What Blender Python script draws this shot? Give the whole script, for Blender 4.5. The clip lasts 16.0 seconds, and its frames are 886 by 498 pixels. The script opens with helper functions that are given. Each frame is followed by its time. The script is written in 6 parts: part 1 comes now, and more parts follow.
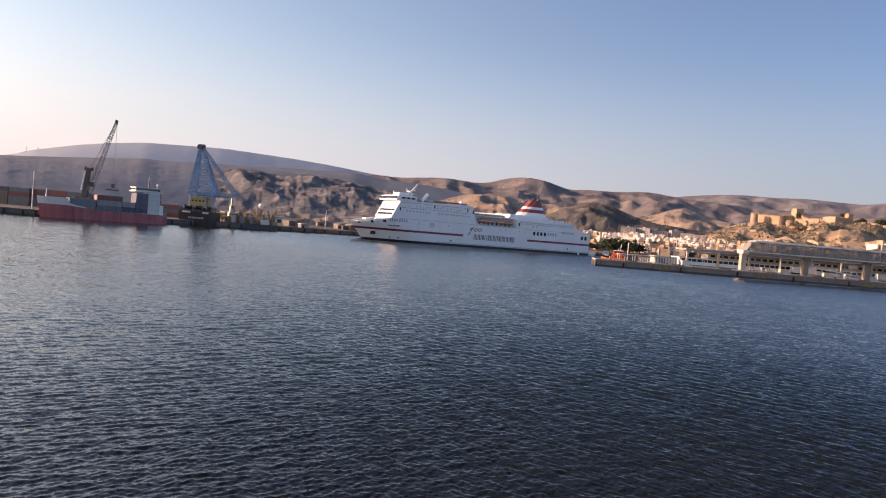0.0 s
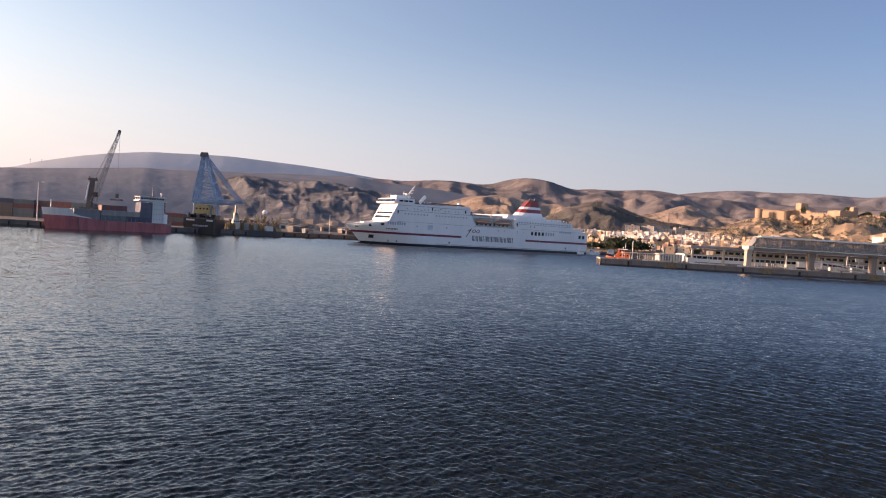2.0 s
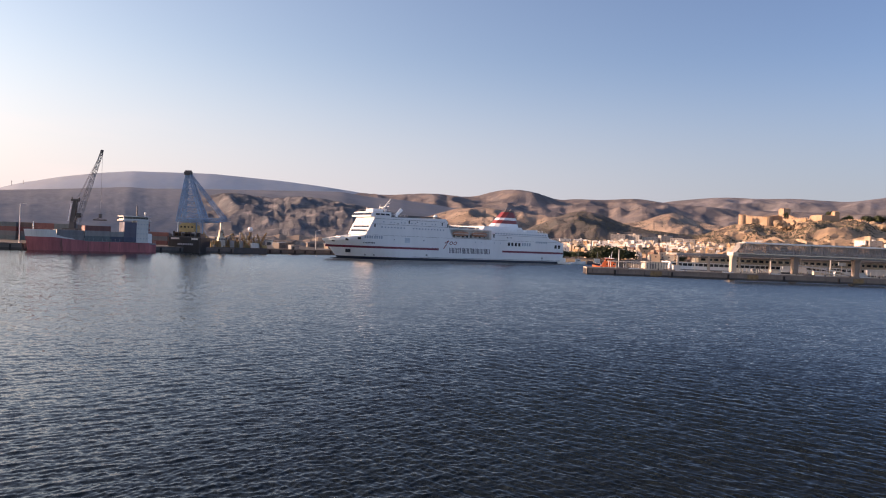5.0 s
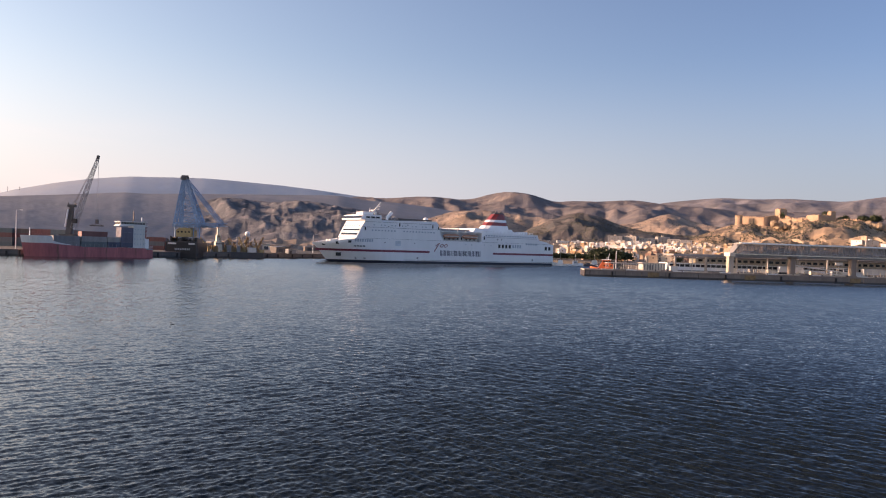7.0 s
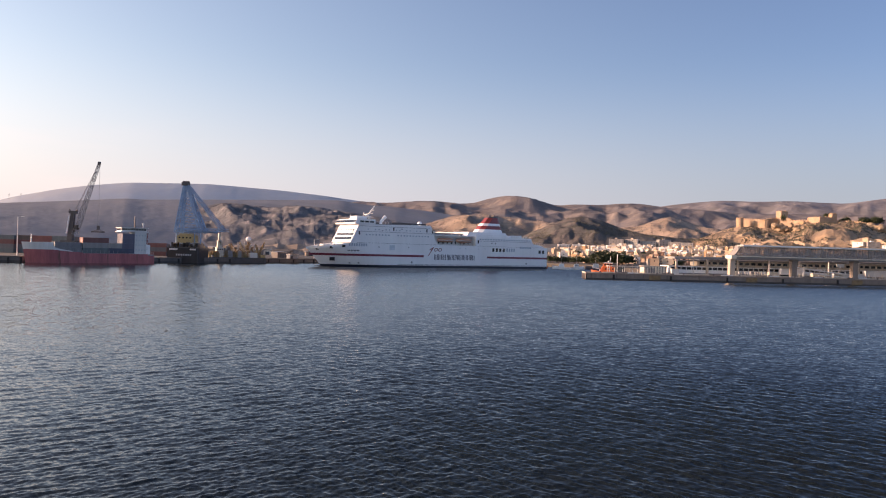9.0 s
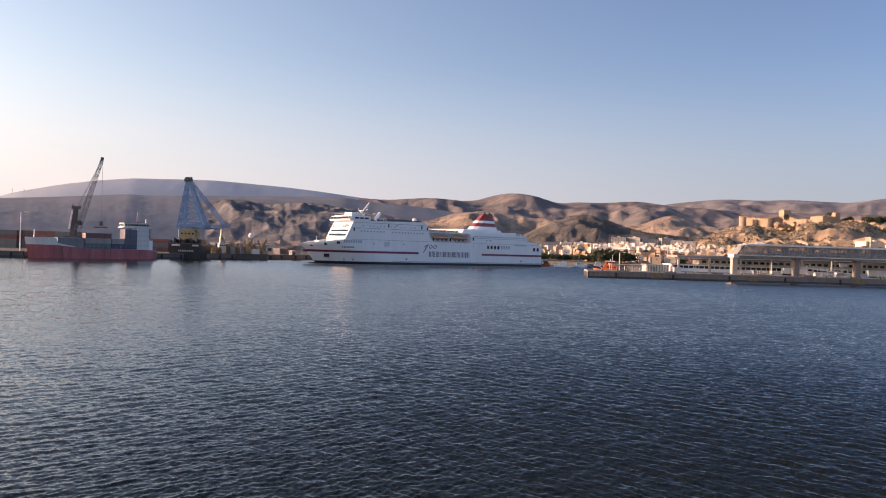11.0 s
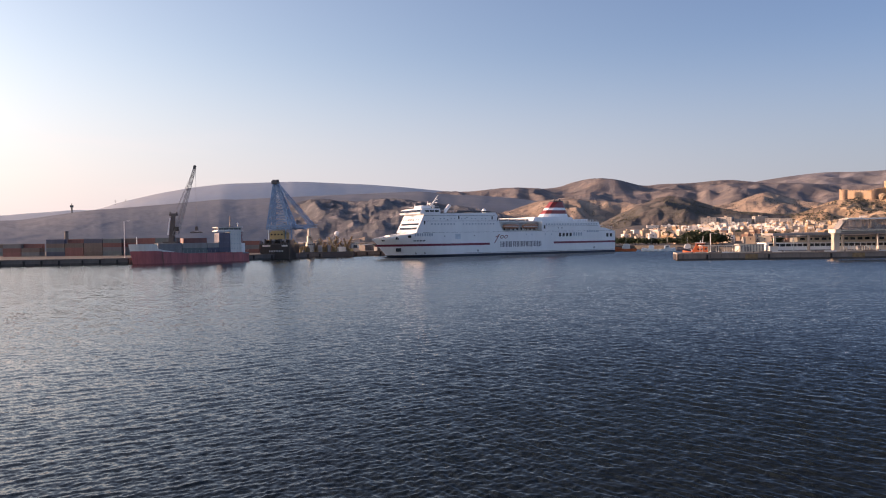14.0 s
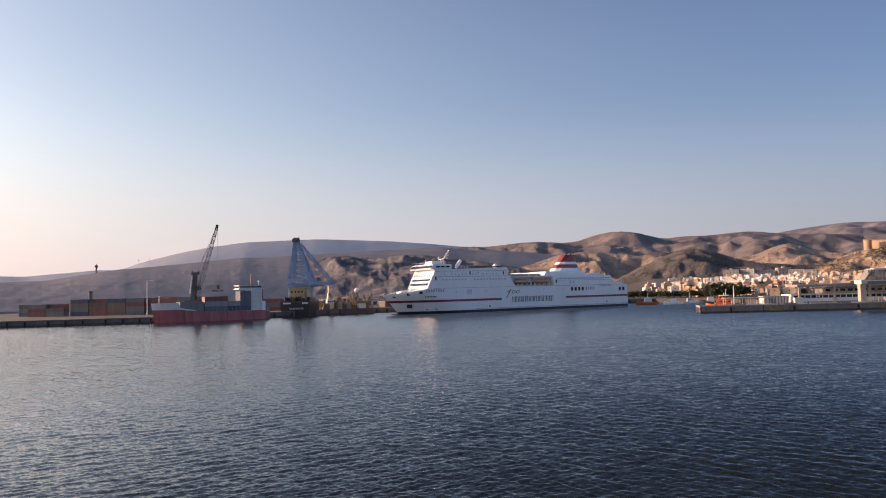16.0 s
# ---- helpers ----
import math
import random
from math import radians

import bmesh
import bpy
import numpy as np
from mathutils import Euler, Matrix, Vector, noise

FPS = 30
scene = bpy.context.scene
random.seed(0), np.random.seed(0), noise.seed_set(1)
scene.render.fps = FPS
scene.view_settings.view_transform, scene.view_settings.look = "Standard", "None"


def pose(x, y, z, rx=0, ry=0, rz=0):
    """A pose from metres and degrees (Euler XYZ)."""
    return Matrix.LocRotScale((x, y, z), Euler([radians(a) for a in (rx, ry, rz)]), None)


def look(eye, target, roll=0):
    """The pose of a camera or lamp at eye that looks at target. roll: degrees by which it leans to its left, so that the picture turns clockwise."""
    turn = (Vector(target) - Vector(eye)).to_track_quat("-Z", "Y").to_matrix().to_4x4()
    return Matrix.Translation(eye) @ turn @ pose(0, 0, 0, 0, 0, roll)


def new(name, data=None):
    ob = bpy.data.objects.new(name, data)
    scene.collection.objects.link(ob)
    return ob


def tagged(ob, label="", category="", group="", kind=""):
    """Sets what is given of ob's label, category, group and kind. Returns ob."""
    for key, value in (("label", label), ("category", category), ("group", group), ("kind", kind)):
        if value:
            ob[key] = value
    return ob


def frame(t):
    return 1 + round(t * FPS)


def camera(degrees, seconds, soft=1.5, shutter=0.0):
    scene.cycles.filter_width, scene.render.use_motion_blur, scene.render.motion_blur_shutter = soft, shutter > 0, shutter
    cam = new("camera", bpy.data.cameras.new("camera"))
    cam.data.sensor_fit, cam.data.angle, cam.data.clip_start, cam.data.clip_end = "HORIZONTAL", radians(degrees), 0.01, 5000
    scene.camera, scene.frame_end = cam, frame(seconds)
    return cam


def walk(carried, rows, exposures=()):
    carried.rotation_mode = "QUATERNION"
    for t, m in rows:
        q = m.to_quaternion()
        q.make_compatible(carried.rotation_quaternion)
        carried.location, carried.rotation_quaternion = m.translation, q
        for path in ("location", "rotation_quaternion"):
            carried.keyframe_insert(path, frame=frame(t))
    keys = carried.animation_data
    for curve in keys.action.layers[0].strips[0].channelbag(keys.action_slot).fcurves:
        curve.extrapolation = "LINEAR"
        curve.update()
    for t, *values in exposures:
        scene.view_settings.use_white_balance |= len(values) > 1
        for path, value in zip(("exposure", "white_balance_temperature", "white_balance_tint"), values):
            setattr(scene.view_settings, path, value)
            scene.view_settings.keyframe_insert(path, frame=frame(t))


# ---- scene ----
cam = camera(63.0, 16.0, soft=1.05)
EYE = (0.0, 0.0, 12.5)
# seconds, yaw, pitch, lean
TURNS = [
    (0.0, 0.78, -1.87, -4.89), (0.5, 0.49, -1.92, -5.04), (1.0, 0.52, -1.92, -4.57), (1.5, 0.87, -1.81, -3.90),
    (2.0, 1.14, -1.70, -3.63), (2.5, 1.12, -1.41, -3.34), (3.0, 0.69, -1.07, -3.12), (3.5, 0.24, -0.81, -2.78),
    (4.0, 0.24, -0.70, -2.72), (5.2, 0.12, -0.62, -2.25), (6.5, 0.01, -0.57, -1.83), (7.0, -0.05, -0.39, -1.89),
    (7.5, -0.05, -0.40, -1.93), (8.0, 0.00, -0.50, -2.10), (8.5, 0.03, -0.37, -1.89), (9.0, 0.05, -0.06, -1.56),
    (10.2, 0.12, -0.20, -1.75), (11.3, 0.29, -0.39, -1.93), (11.5, 0.88, -0.53, -1.56), (12.0, 0.96, 0.30, -2.70), (12.5, 0.52, 1.48, -2.21),
    (13.0, 1.30, 0.45, -0.86), (13.5, 2.10, -0.84, -1.60), (14.0, 6.78, -1.05, 0.78), (14.5, 7.87, -0.78, 0.30),
    (15.0, 8.31, 1.12, 0.77), (15.5, 7.93, 2.67, 0.68), (16.0, 8.24, 3.38, 1.47),
]
walk(cam, [(t, pose(*EYE, 90 + pitch, 0, yaw) @ pose(0, 0, 0, 0, 0, -lean)) for t, yaw, pitch, lean in TURNS],
     exposures=[(0.0, 0.50, 7150.0, 27.0), (13.2, 0.52, 7150.0, 27.0), (14.0, 0.41, 7050.0, 27.0), (14.6, 0.27, 7050.0, 27.0), (16.0, 0.25, 7050.0, 27.0)])

# ---- light ----
SUN_BEARING, SUN_HEIGHT = -89.0, 14.0      # degrees clockwise from straight ahead; above the horizon


def make_light():
    world = bpy.data.worlds.new("sky")
    scene.world = world
    world.use_nodes = True
    nt = world.node_tree
    bg = nt.nodes["Background"]
    sky = nt.nodes.new("ShaderNodeTexSky")
    sky.sky_type = "NISHITA"
    sky.sun_disc = False
    sky.sun_elevation = radians(SUN_HEIGHT)
    sky.sun_rotation = radians(SUN_BEARING)
    sky.air_density, sky.dust_density, sky.ozone_density = 1.1, 0.8, 1.8
    L = nt.links

    def node(kind, op=None, **vals):
        n = nt.nodes.new(kind)
        if op:
            n.operation = op
        for k, v in vals.items():
            n.inputs[int(k[1:])].default_value = v
        return n
    co = node("ShaderNodeTexCoord")
    b = radians(SUN_BEARING)
    # the hazy air is brighter towards the sun and paler towards the horizon
    dot = node("ShaderNodeVectorMath", "DOT_PRODUCT", _1=(math.sin(b), math.cos(b), 0))
    L.new(co.outputs["Generated"], dot.inputs[0])
    rise = node("ShaderNodeMath", "MULTIPLY_ADD", _1=-0.24, _2=0.47)
    glow = node("ShaderNodeMath", "MULTIPLY_ADD", _2=0.90)
    L.new(dot.outputs["Value"], rise.inputs[0])
    L.new(dot.outputs["Value"], glow.inputs[0]), L.new(rise.outputs[0], glow.inputs[1])
    sunward = node("ShaderNodeMath", "MAXIMUM", _1=0.0)
    peak = node("ShaderNodeMath", "POWER", _1=6.0)
    flare = node("ShaderNodeMath", "MULTIPLY_ADD", _1=1.1)
    L.new(dot.outputs["Value"], sunward.inputs[0]), L.new(sunward.outputs[0], peak.inputs[0])
    L.new(peak.outputs[0], flare.inputs[0]), L.new(glow.outputs[0], flare.inputs[2])
    shady = node("ShaderNodeMath", "MULTIPLY", _1=-1.0)
    away = node("ShaderNodeMath", "MAXIMUM", _1=0.0)
    back = node("ShaderNodeMath", "POWER", _1=4.0)
    both = node("ShaderNodeMath", "MULTIPLY_ADD", _1=1.0)
    L.new(dot.outputs["Value"], shady.inputs[0]), L.new(shady.outputs[0], away.inputs[0]), L.new(away.outputs[0], back.inputs[0])
    L.new(back.outputs[0], both.inputs[0]), L.new(flare.outputs[0], both.inputs[2])
    glow = both
    lit = node("ShaderNodeVectorMath", "SCALE")
    # milky and rosy towards the sun, clear blue away from it
    tone = node("ShaderNodeVectorMath", "MULTIPLY_ADD", _1=(0.30, 0.09, -0.21), _2=(0.94, 0.985, 1.075))
    L.new(dot.outputs["Value"], tone.inputs[0])
    blue = node("ShaderNodeVectorMath", "MULTIPLY")
    L.new(sky.outputs[0], blue.inputs[0]), L.new(tone.outputs[0], blue.inputs[1])
    L.new(blue.outputs[0], lit.inputs[0]), L.new(glow.outputs[0], lit.inputs["Scale"])
    sep = node("ShaderNodeSeparateXYZ")
    L.new(co.outputs["Generated"], sep.inputs[0])
    deep = node("ShaderNodeMapRange", _1=0.32, _2=0.75, _3=1.0)
    zen = node("ShaderNodeMath", "MULTIPLY_ADD", _1=0.45, _2=0.80)
    L.new(dot.outputs["Value"], zen.inputs[0])
    L.new(sep.outputs["Z"], deep.inputs[0]), L.new(zen.outputs[0], deep.inputs[4])
    high = node("ShaderNodeVectorMath", "SCALE")
    L.new(lit.outputs[0], high.inputs[0]), L.new(deep.outputs[0], high.inputs["Scale"])
    low = node("ShaderNodeMapRange", _1=0.26, _2=0.0, _3=0.0, _4=0.8)
    low.interpolation_type = "SMOOTHSTEP"
    L.new(sep.outputs["Z"], low.inputs[0])
    veil = node("ShaderNodeVectorMath", "SCALE")
    pale = node("ShaderNodeVectorMath", "MULTIPLY_ADD", _1=(0.35, -0.05, -0.3), _2=(2.95, 3.3, 4.0))
    L.new(dot.outputs["Value"], pale.inputs[0]), L.new(pale.outputs[0], veil.inputs[0])
    L.new(glow.outputs[0], veil.inputs["Scale"])
    mix = node("ShaderNodeMix")
    mix.data_type = "RGBA"
    L.new(low.outputs[0], mix.inputs[0]), L.new(high.outputs[0], mix.inputs[6]), L.new(veil.outputs[0], mix.inputs[7])
    # thin streaks of cloud low over the hills towards the sun
    mp = node("ShaderNodeMapping")
    mp.inputs["Scale"].default_value = (3.0, 3.0, 22.0)
    L.new(co.outputs["Generated"], mp.inputs[0])
    cl = node("ShaderNodeTexNoise")
    cl.inputs["Scale"].default_value, cl.inputs["Detail"].default_value = 1.6, 6
    L.new(mp.outputs[0], cl.inputs["Vector"])
    wisp = node("ShaderNodeMapRange", _1=0.50, _2=0.72, _3=0.0, _4=0.55)
    L.new(cl.outputs[0], wisp.inputs[0])
    band = node("ShaderNodeMapRange", _1=0.17, _2=0.05, _3=0.0, _4=1.0)
    L.new(sep.outputs["Z"], band.inputs[0])
    side = node("ShaderNodeMapRange", _1=0.25, _2=0.75, _3=0.0, _4=1.0)
    L.new(dot.outputs["Value"], side.inputs[0])
    w1 = node("ShaderNodeMath", "MULTIPLY")
    w2 = node("ShaderNodeMath", "MULTIPLY")
    L.new(wisp.outputs[0], w1.inputs[0]), L.new(band.outputs[0], w1.inputs[1])
    L.new(w1.outputs[0], w2.inputs[0]), L.new(side.outputs[0], w2.inputs[1])
    cloud = node("ShaderNodeMix")
    cloud.data_type = "RGBA"
    cloud.inputs[7].default_value = (5.3, 4.7, 4.5, 1)
    L.new(w2.outputs[0], cloud.inputs[0]), L.new(mix.outputs[2], cloud.inputs[6])
    L.new(cloud.outputs[2], bg.inputs[0])
    bg.inputs[1].default_value = 0.15
    sun = new("sun", bpy.data.lights.new("sun", "SUN"))
    sun.data.energy, sun.data.angle, sun.data.color = 4.8, radians(0.6), (1.0, 0.71, 0.50)
    b, e = radians(SUN_BEARING), radians(SUN_HEIGHT)
    way = Vector((math.sin(b) * math.cos(e), math.cos(b) * math.cos(e), math.sin(e)))
    sun.matrix_world = look(way * 100, (0, 0, 0))


make_light()

# ---- materials ----


def mat(name, col, rough=0.6, metal=0.0, var=0.12, scale=0.5, bump=0.0, fine=6.0, rand=0.0, streak=False, tint=None, spec=0.5):
    """A worn surface: two scales of change in colour, a little relief, an optional second colour in patches."""
    m = bpy.data.materials.new(name)
    m.use_nodes = True
    nt, L = m.node_tree, m.node_tree.links
    bs = nt.nodes["Principled BSDF"]
    bs.inputs["Roughness"].default_value, bs.inputs["Metallic"].default_value = rough, metal
    bs.inputs["Specular IOR Level"].default_value = spec
    co = nt.nodes.new("ShaderNodeTexCoord")
    mp = nt.nodes.new("ShaderNodeMapping")
    if streak:
        mp.inputs["Scale"].default_value = (1, 1, 0.12)
    L.new(co.outputs["Object"], mp.inputs[0])
    n1 = nt.nodes.new("ShaderNodeTexNoise")
    n1.inputs["Scale"].default_value, n1.inputs["Detail"].default_value = scale, 5
    n2 = nt.nodes.new("ShaderNodeTexNoise")
    n2.inputs["Scale"].default_value, n2.inputs["Detail"].default_value = scale * fine, 4
    L.new(mp.outputs[0], n1.inputs["Vector"]), L.new(mp.outputs[0], n2.inputs["Vector"])
    r1 = nt.nodes.new("ShaderNodeMapRange")
    r1.inputs[1].default_value, r1.inputs[2].default_value = 0.3, 0.7
    r1.inputs[3].default_value, r1.inputs[4].default_value = 1 - var, 1 + var
    L.new(n1.outputs[0], r1.inputs[0])
    r2 = nt.nodes.new("ShaderNodeMapRange")
    r2.inputs[1].default_value, r2.inputs[2].default_value = 0.3, 0.7
    r2.inputs[3].default_value, r2.inputs[4].default_value = 1 - var * 0.6, 1 + var * 0.6
    L.new(n2.outputs[0], r2.inputs[0])
    mu = nt.nodes.new("ShaderNodeMath")
    mu.operation = "MULTIPLY"
    L.new(r1.outputs[0], mu.inputs[0]), L.new(r2.outputs[0], mu.inputs[1])
    last = mu.outputs[0]
    if rand:
        oi = nt.nodes.new("ShaderNodeObjectInfo")
        r3 = nt.nodes.new("ShaderNodeMapRange")
        r3.inputs[3].default_value, r3.inputs[4].default_value = 1 - rand, 1 + rand
        L.new(oi.outputs["Random"], r3.inputs[0])
        m3 = nt.nodes.new("ShaderNodeMath")
        m3.operation = "MULTIPLY"
        L.new(last, m3.inputs[0]), L.new(r3.outputs[0], m3.inputs[1])
        last = m3.outputs[0]
    vm = nt.nodes.new("ShaderNodeVectorMath")
    vm.operation = "SCALE"
    vm.inputs[0].default_value = col
    L.new(last, vm.inputs["Scale"])
    out = vm.outputs[0]
    if tint:
        n3 = nt.nodes.new("ShaderNodeTexNoise")
        n3.inputs["Scale"].default_value, n3.inputs["Detail"].default_value = scale * 2.3, 6
        L.new(mp.outputs[0], n3.inputs["Vector"])
        r4 = nt.nodes.new("ShaderNodeMapRange")
        r4.inputs[1].default_value, r4.inputs[2].default_value = tint[1], tint[1] + 0.12
        L.new(n3.outputs[0], r4.inputs[0])
        mx = nt.nodes.new("ShaderNodeMix")
        mx.data_type = "RGBA"
        mx.inputs[7].default_value = (*tint[0], 1)
        L.new(r4.outputs[0], mx.inputs[0]), L.new(out, mx.inputs[6])
        out = mx.outputs[2]
    L.new(out, bs.inputs["Base Color"])
    if bump:
        bp = nt.nodes.new("ShaderNodeBump")
        bp.inputs["Strength"].default_value, bp.inputs["Distance"].default_value = min(1.0, bump), max(0.02, bump * 0.2)
        L.new(n2.outputs[0], bp.inputs["Height"]), L.new(bp.outputs[0], bs.inputs["Normal"])
    return m


WHITE = mat("white_ship_paint", (0.90, 0.90, 0.89), 0.38, var=0.04, scale=0.08, streak=True)
WHITE_OLD = mat("worn_white_paint", (0.70, 0.69, 0.66), 0.55, var=0.10, scale=0.3, streak=True)
RED = mat("red_paint", (0.27, 0.045, 0.04), 0.4, var=0.1, scale=0.3)
STRIPE = mat("dark_red_stripe", (0.22, 0.03, 0.055), 0.4, var=0.08, scale=0.3)
NAVY = mat("navy_lettering", (0.015, 0.02, 0.05), 0.4, var=0.08)
BOOT = mat("dark_boot_topping", (0.012, 0.014, 0.03), 0.5, var=0.2, scale=0.2)
GLASS = mat("dark_window_glass", (0.018, 0.022, 0.028), 0.15, var=0.1, spec=0.4)
PALE_GLASS = mat("pale_window_glass", (0.42, 0.47, 0.52), 0.3, var=0.1, spec=0.4)
ORANGE = mat("lifeboat_orange", (0.62, 0.14, 0.04), 0.45, var=0.12, scale=0.6)
RUSTBOAT = mat("faded_orange_gel_coat", (0.52, 0.26, 0.16), 0.5, var=0.12, scale=0.6)
GREY = mat("grey_steel", (0.27, 0.27, 0.275), 0.5, var=0.15, scale=0.5)
DARK = mat("dark_steel", (0.075, 0.072, 0.075), 0.55, var=0.2, scale=0.5)
BLACK = mat("black_hull_paint", (0.018, 0.019, 0.023), 0.5, var=0.25, scale=0.4, streak=True)
HULLRED = mat("rusty_red_hull_paint", (0.46, 0.13, 0.135), 0.5, var=0.22, scale=0.25, streak=True, tint=((0.20, 0.085, 0.07), 0.6))
BLUE = mat("blue_crane_paint", (0.20, 0.34, 0.52), 0.5, var=0.15, scale=0.3)
YELLOW = mat("yellow_crane_paint", (0.38, 0.29, 0.13), 0.5, var=0.15, scale=0.3)
RUST = mat("rusted_steel", (0.27, 0.18, 0.10), 0.8, var=0.3, scale=0.6, tint=((0.34, 0.24, 0.08), 0.55))
CONCRETE = mat("weathered_concrete", (0.25, 0.205, 0.18), 0.85, var=0.16, scale=0.25, bump=0.1, streak=True, tint=((0.10, 0.08, 0.068), 0.58))
KERB = mat("pale_concrete_coping", (0.58, 0.50, 0.41), 0.85, var=0.12, scale=0.4)
WHARFCON = mat("grey_wharf_concrete", (0.155, 0.138, 0.127), 0.85, var=0.15, scale=0.3, streak=True)
WETCON = mat("tide_darkened_concrete", (0.07, 0.06, 0.055), 0.5, var=0.25, scale=0.4, streak=True)
ASPHALT = mat("quay_paving", (0.16, 0.145, 0.13), 0.9, var=0.18, scale=0.2)
PILLAR = mat("cream_concrete", (0.52, 0.44, 0.36), 0.8, var=0.1, scale=0.3, streak=True)
ROOFGREY = mat("grey_metal_roofing", (0.20, 0.20, 0.21), 0.5, var=0.12, scale=0.3)
FENDER = mat("black_rubber", (0.03, 0.025, 0.025), 0.8, var=0.2)
CREAM = mat("cream_wall_paint", (0.76, 0.68, 0.56), 0.7, var=0.1, scale=0.3)
LEAF = mat("dark_green_leaves", (0.045, 0.06, 0.025), 0.7, var=0.35, scale=0.4, rand=0.2)
BARK = mat("brown_bark", (0.12, 0.08, 0.05), 0.9, var=0.25)
MASONRY = mat("ochre_castle_masonry", (0.40, 0.285, 0.195), 0.9, var=0.16, scale=0.06, bump=0.3, tint=((0.38, 0.25, 0.14), 0.55))
ROCK = mat("ochre_rock", (0.38, 0.28, 0.185), 0.95, var=0.3, scale=0.04, bump=0.5, tint=((0.20, 0.15, 0.10), 0.55))
BOXES = [mat("container_" + n, c, 0.5, var=0.14, scale=0.4, streak=True, rand=0.12) for n, c in (
    ("red", (0.22, 0.085, 0.075)), ("blue", (0.075, 0.085, 0.13)), ("grey", (0.19, 0.185, 0.19)), ("teal", (0.14, 0.165, 0.17)),
    ("white", (0.34, 0.32, 0.30)), ("brown", (0.17, 0.12, 0.10)), ("violet", (0.13, 0.125, 0.17)))]

# ---- building helpers ----


class Shape:
    """Collects the faces of one mesh."""

    def __init__(self):
        self.v, self.f = [], []

    def add(self, pts, faces):
        k = len(self.v)
        self.v += [tuple(p) for p in pts]
        self.f += [tuple(i + k for i in f) for f in faces]
        return self

    def box(self, x0, y0, z0, x1, y1, z1):
        p = [(x, y, z) for z in (z0, z1) for y in (y0, y1) for x in (x0, x1)]
        return self.add(p, [(0, 2, 3, 1), (4, 5, 7, 6), (0, 1, 5, 4), (2, 6, 7, 3), (0, 4, 6, 2), (1, 3, 7, 5)])

    def slab(self, outline, z0, z1):
        """An upright prism over an outline of (x, y), counter-clockwise."""
        n = len(outline)
        p = [(x, y, z0) for x, y in outline] + [(x, y, z1) for x, y in outline]
        return self.add(p, [tuple(range(n - 1, -1, -1)), tuple(range(n, 2 * n))] + [(i, (i + 1) % n, n + (i + 1) % n, n + i) for i in range(n)])

    def side(self, outline, y0, y1):
        """A prism along y over an outline of (x, z)."""
        n = len(outline)
        p = [(x, y0, z) for x, z in outline] + [(x, y1, z) for x, z in outline]
        return self.add(p, [tuple(range(n)), tuple(range(2 * n - 1, n - 1, -1))] + [(i, n + i, n + (i + 1) % n, (i + 1) % n) for i in range(n)])

    def loft(self, rings, caps=True):
        n = len(rings[0])
        p = [q for r in rings for q in r]
        f = [(k * n + i, k * n + (i + 1) % n, (k + 1) * n + (i + 1) % n, (k + 1) * n + i) for k in range(len(rings) - 1) for i in range(n)]
        if caps:
            f += [tuple(range(n - 1, -1, -1)), tuple(range((len(rings) - 1) * n, len(rings) * n))]
        return self.add(p, f)

    def tube(self, a, b, r0, r1=None, n=6):
        a, b = Vector(a), Vector(b)
        r1 = r0 if r1 is None else r1
        d = (b - a).normalized()
        u = d.orthogonal().normalized()
        w = d.cross(u)
        ring = [(math.cos(2 * math.pi * i / n), math.sin(2 * math.pi * i / n)) for i in range(n)]
        return self.loft([[a + (u * c + w * s) * r0 for c, s in ring], [b + (u * c + w * s) * r1 for c, s in ring]])

    def ball(self, c, r, n=10, m=6, flat=1.0):
        rings = []
        for k in range(m + 1):
            a = math.pi * (k + 0.02) / (m + 0.04) - math.pi / 2
            rings.append([(c[0] + r * math.cos(a) * math.cos(2 * math.pi * i / n), c[1] + r * math.cos(a) * math.sin(2 * math.pi * i / n),
                           c[2] + r * flat * math.sin(a)) for i in range(n)])
        return self.loft(rings)

    def lattice(self, a, b, w0, w1, bays, r=0.12):
        """A four-chord lattice boom from a to b."""
        a, b = Vector(a), Vector(b)
        d = (b - a).normalized()
        u = d.cross(Vector((0, 1, 0))).normalized()
        w = d.cross(u)
        corner = [(1, 1), (-1, 1), (-1, -1), (1, -1)]
        st = []
        for k in range(bays + 1):
            t = k / bays
            h = (w0 + (w1 - w0) * t) / 2
            st.append([a + (b - a) * t + u * h * i + w * h * j for i, j in corner])
        for i in range(4):
            self.tube(st[0][i], st[-1][i], r, n=4)
            for k in range(bays):
                j = (i + 1) % 4
                self.tube(st[k][i], st[k + 1][j] if k % 2 else st[k][j], r * 0.6, n=4)
                self.tube(st[k][i] if k % 2 == 0 else st[k][j], st[k + 1][j] if k % 2 == 0 else st[k + 1][i], r * 0.6, n=4)
        return self

    def mesh(self, name, material, smooth=False):
        me = bpy.data.meshes.new(name)
        me.from_pydata(self.v, [], self.f)
        bm = bmesh.new()
        bm.from_mesh(me)
        bmesh.ops.recalc_face_normals(bm, faces=bm.faces)
        bm.to_mesh(me)
        bm.free()
        me.materials.append(material)
        if smooth:
            me.polygons.foreach_set("use_smooth", [True] * len(me.polygons))
        return me


def part(name, shape, material, parent=None, label="", smooth=False, at=None):
    ob = new(name, shape.mesh(name, material, smooth) if isinstance(shape, Shape) else shape)
    if parent:
        ob.parent = parent
    if at is not None:
        ob.matrix_basis = at
    return tagged(ob, label)


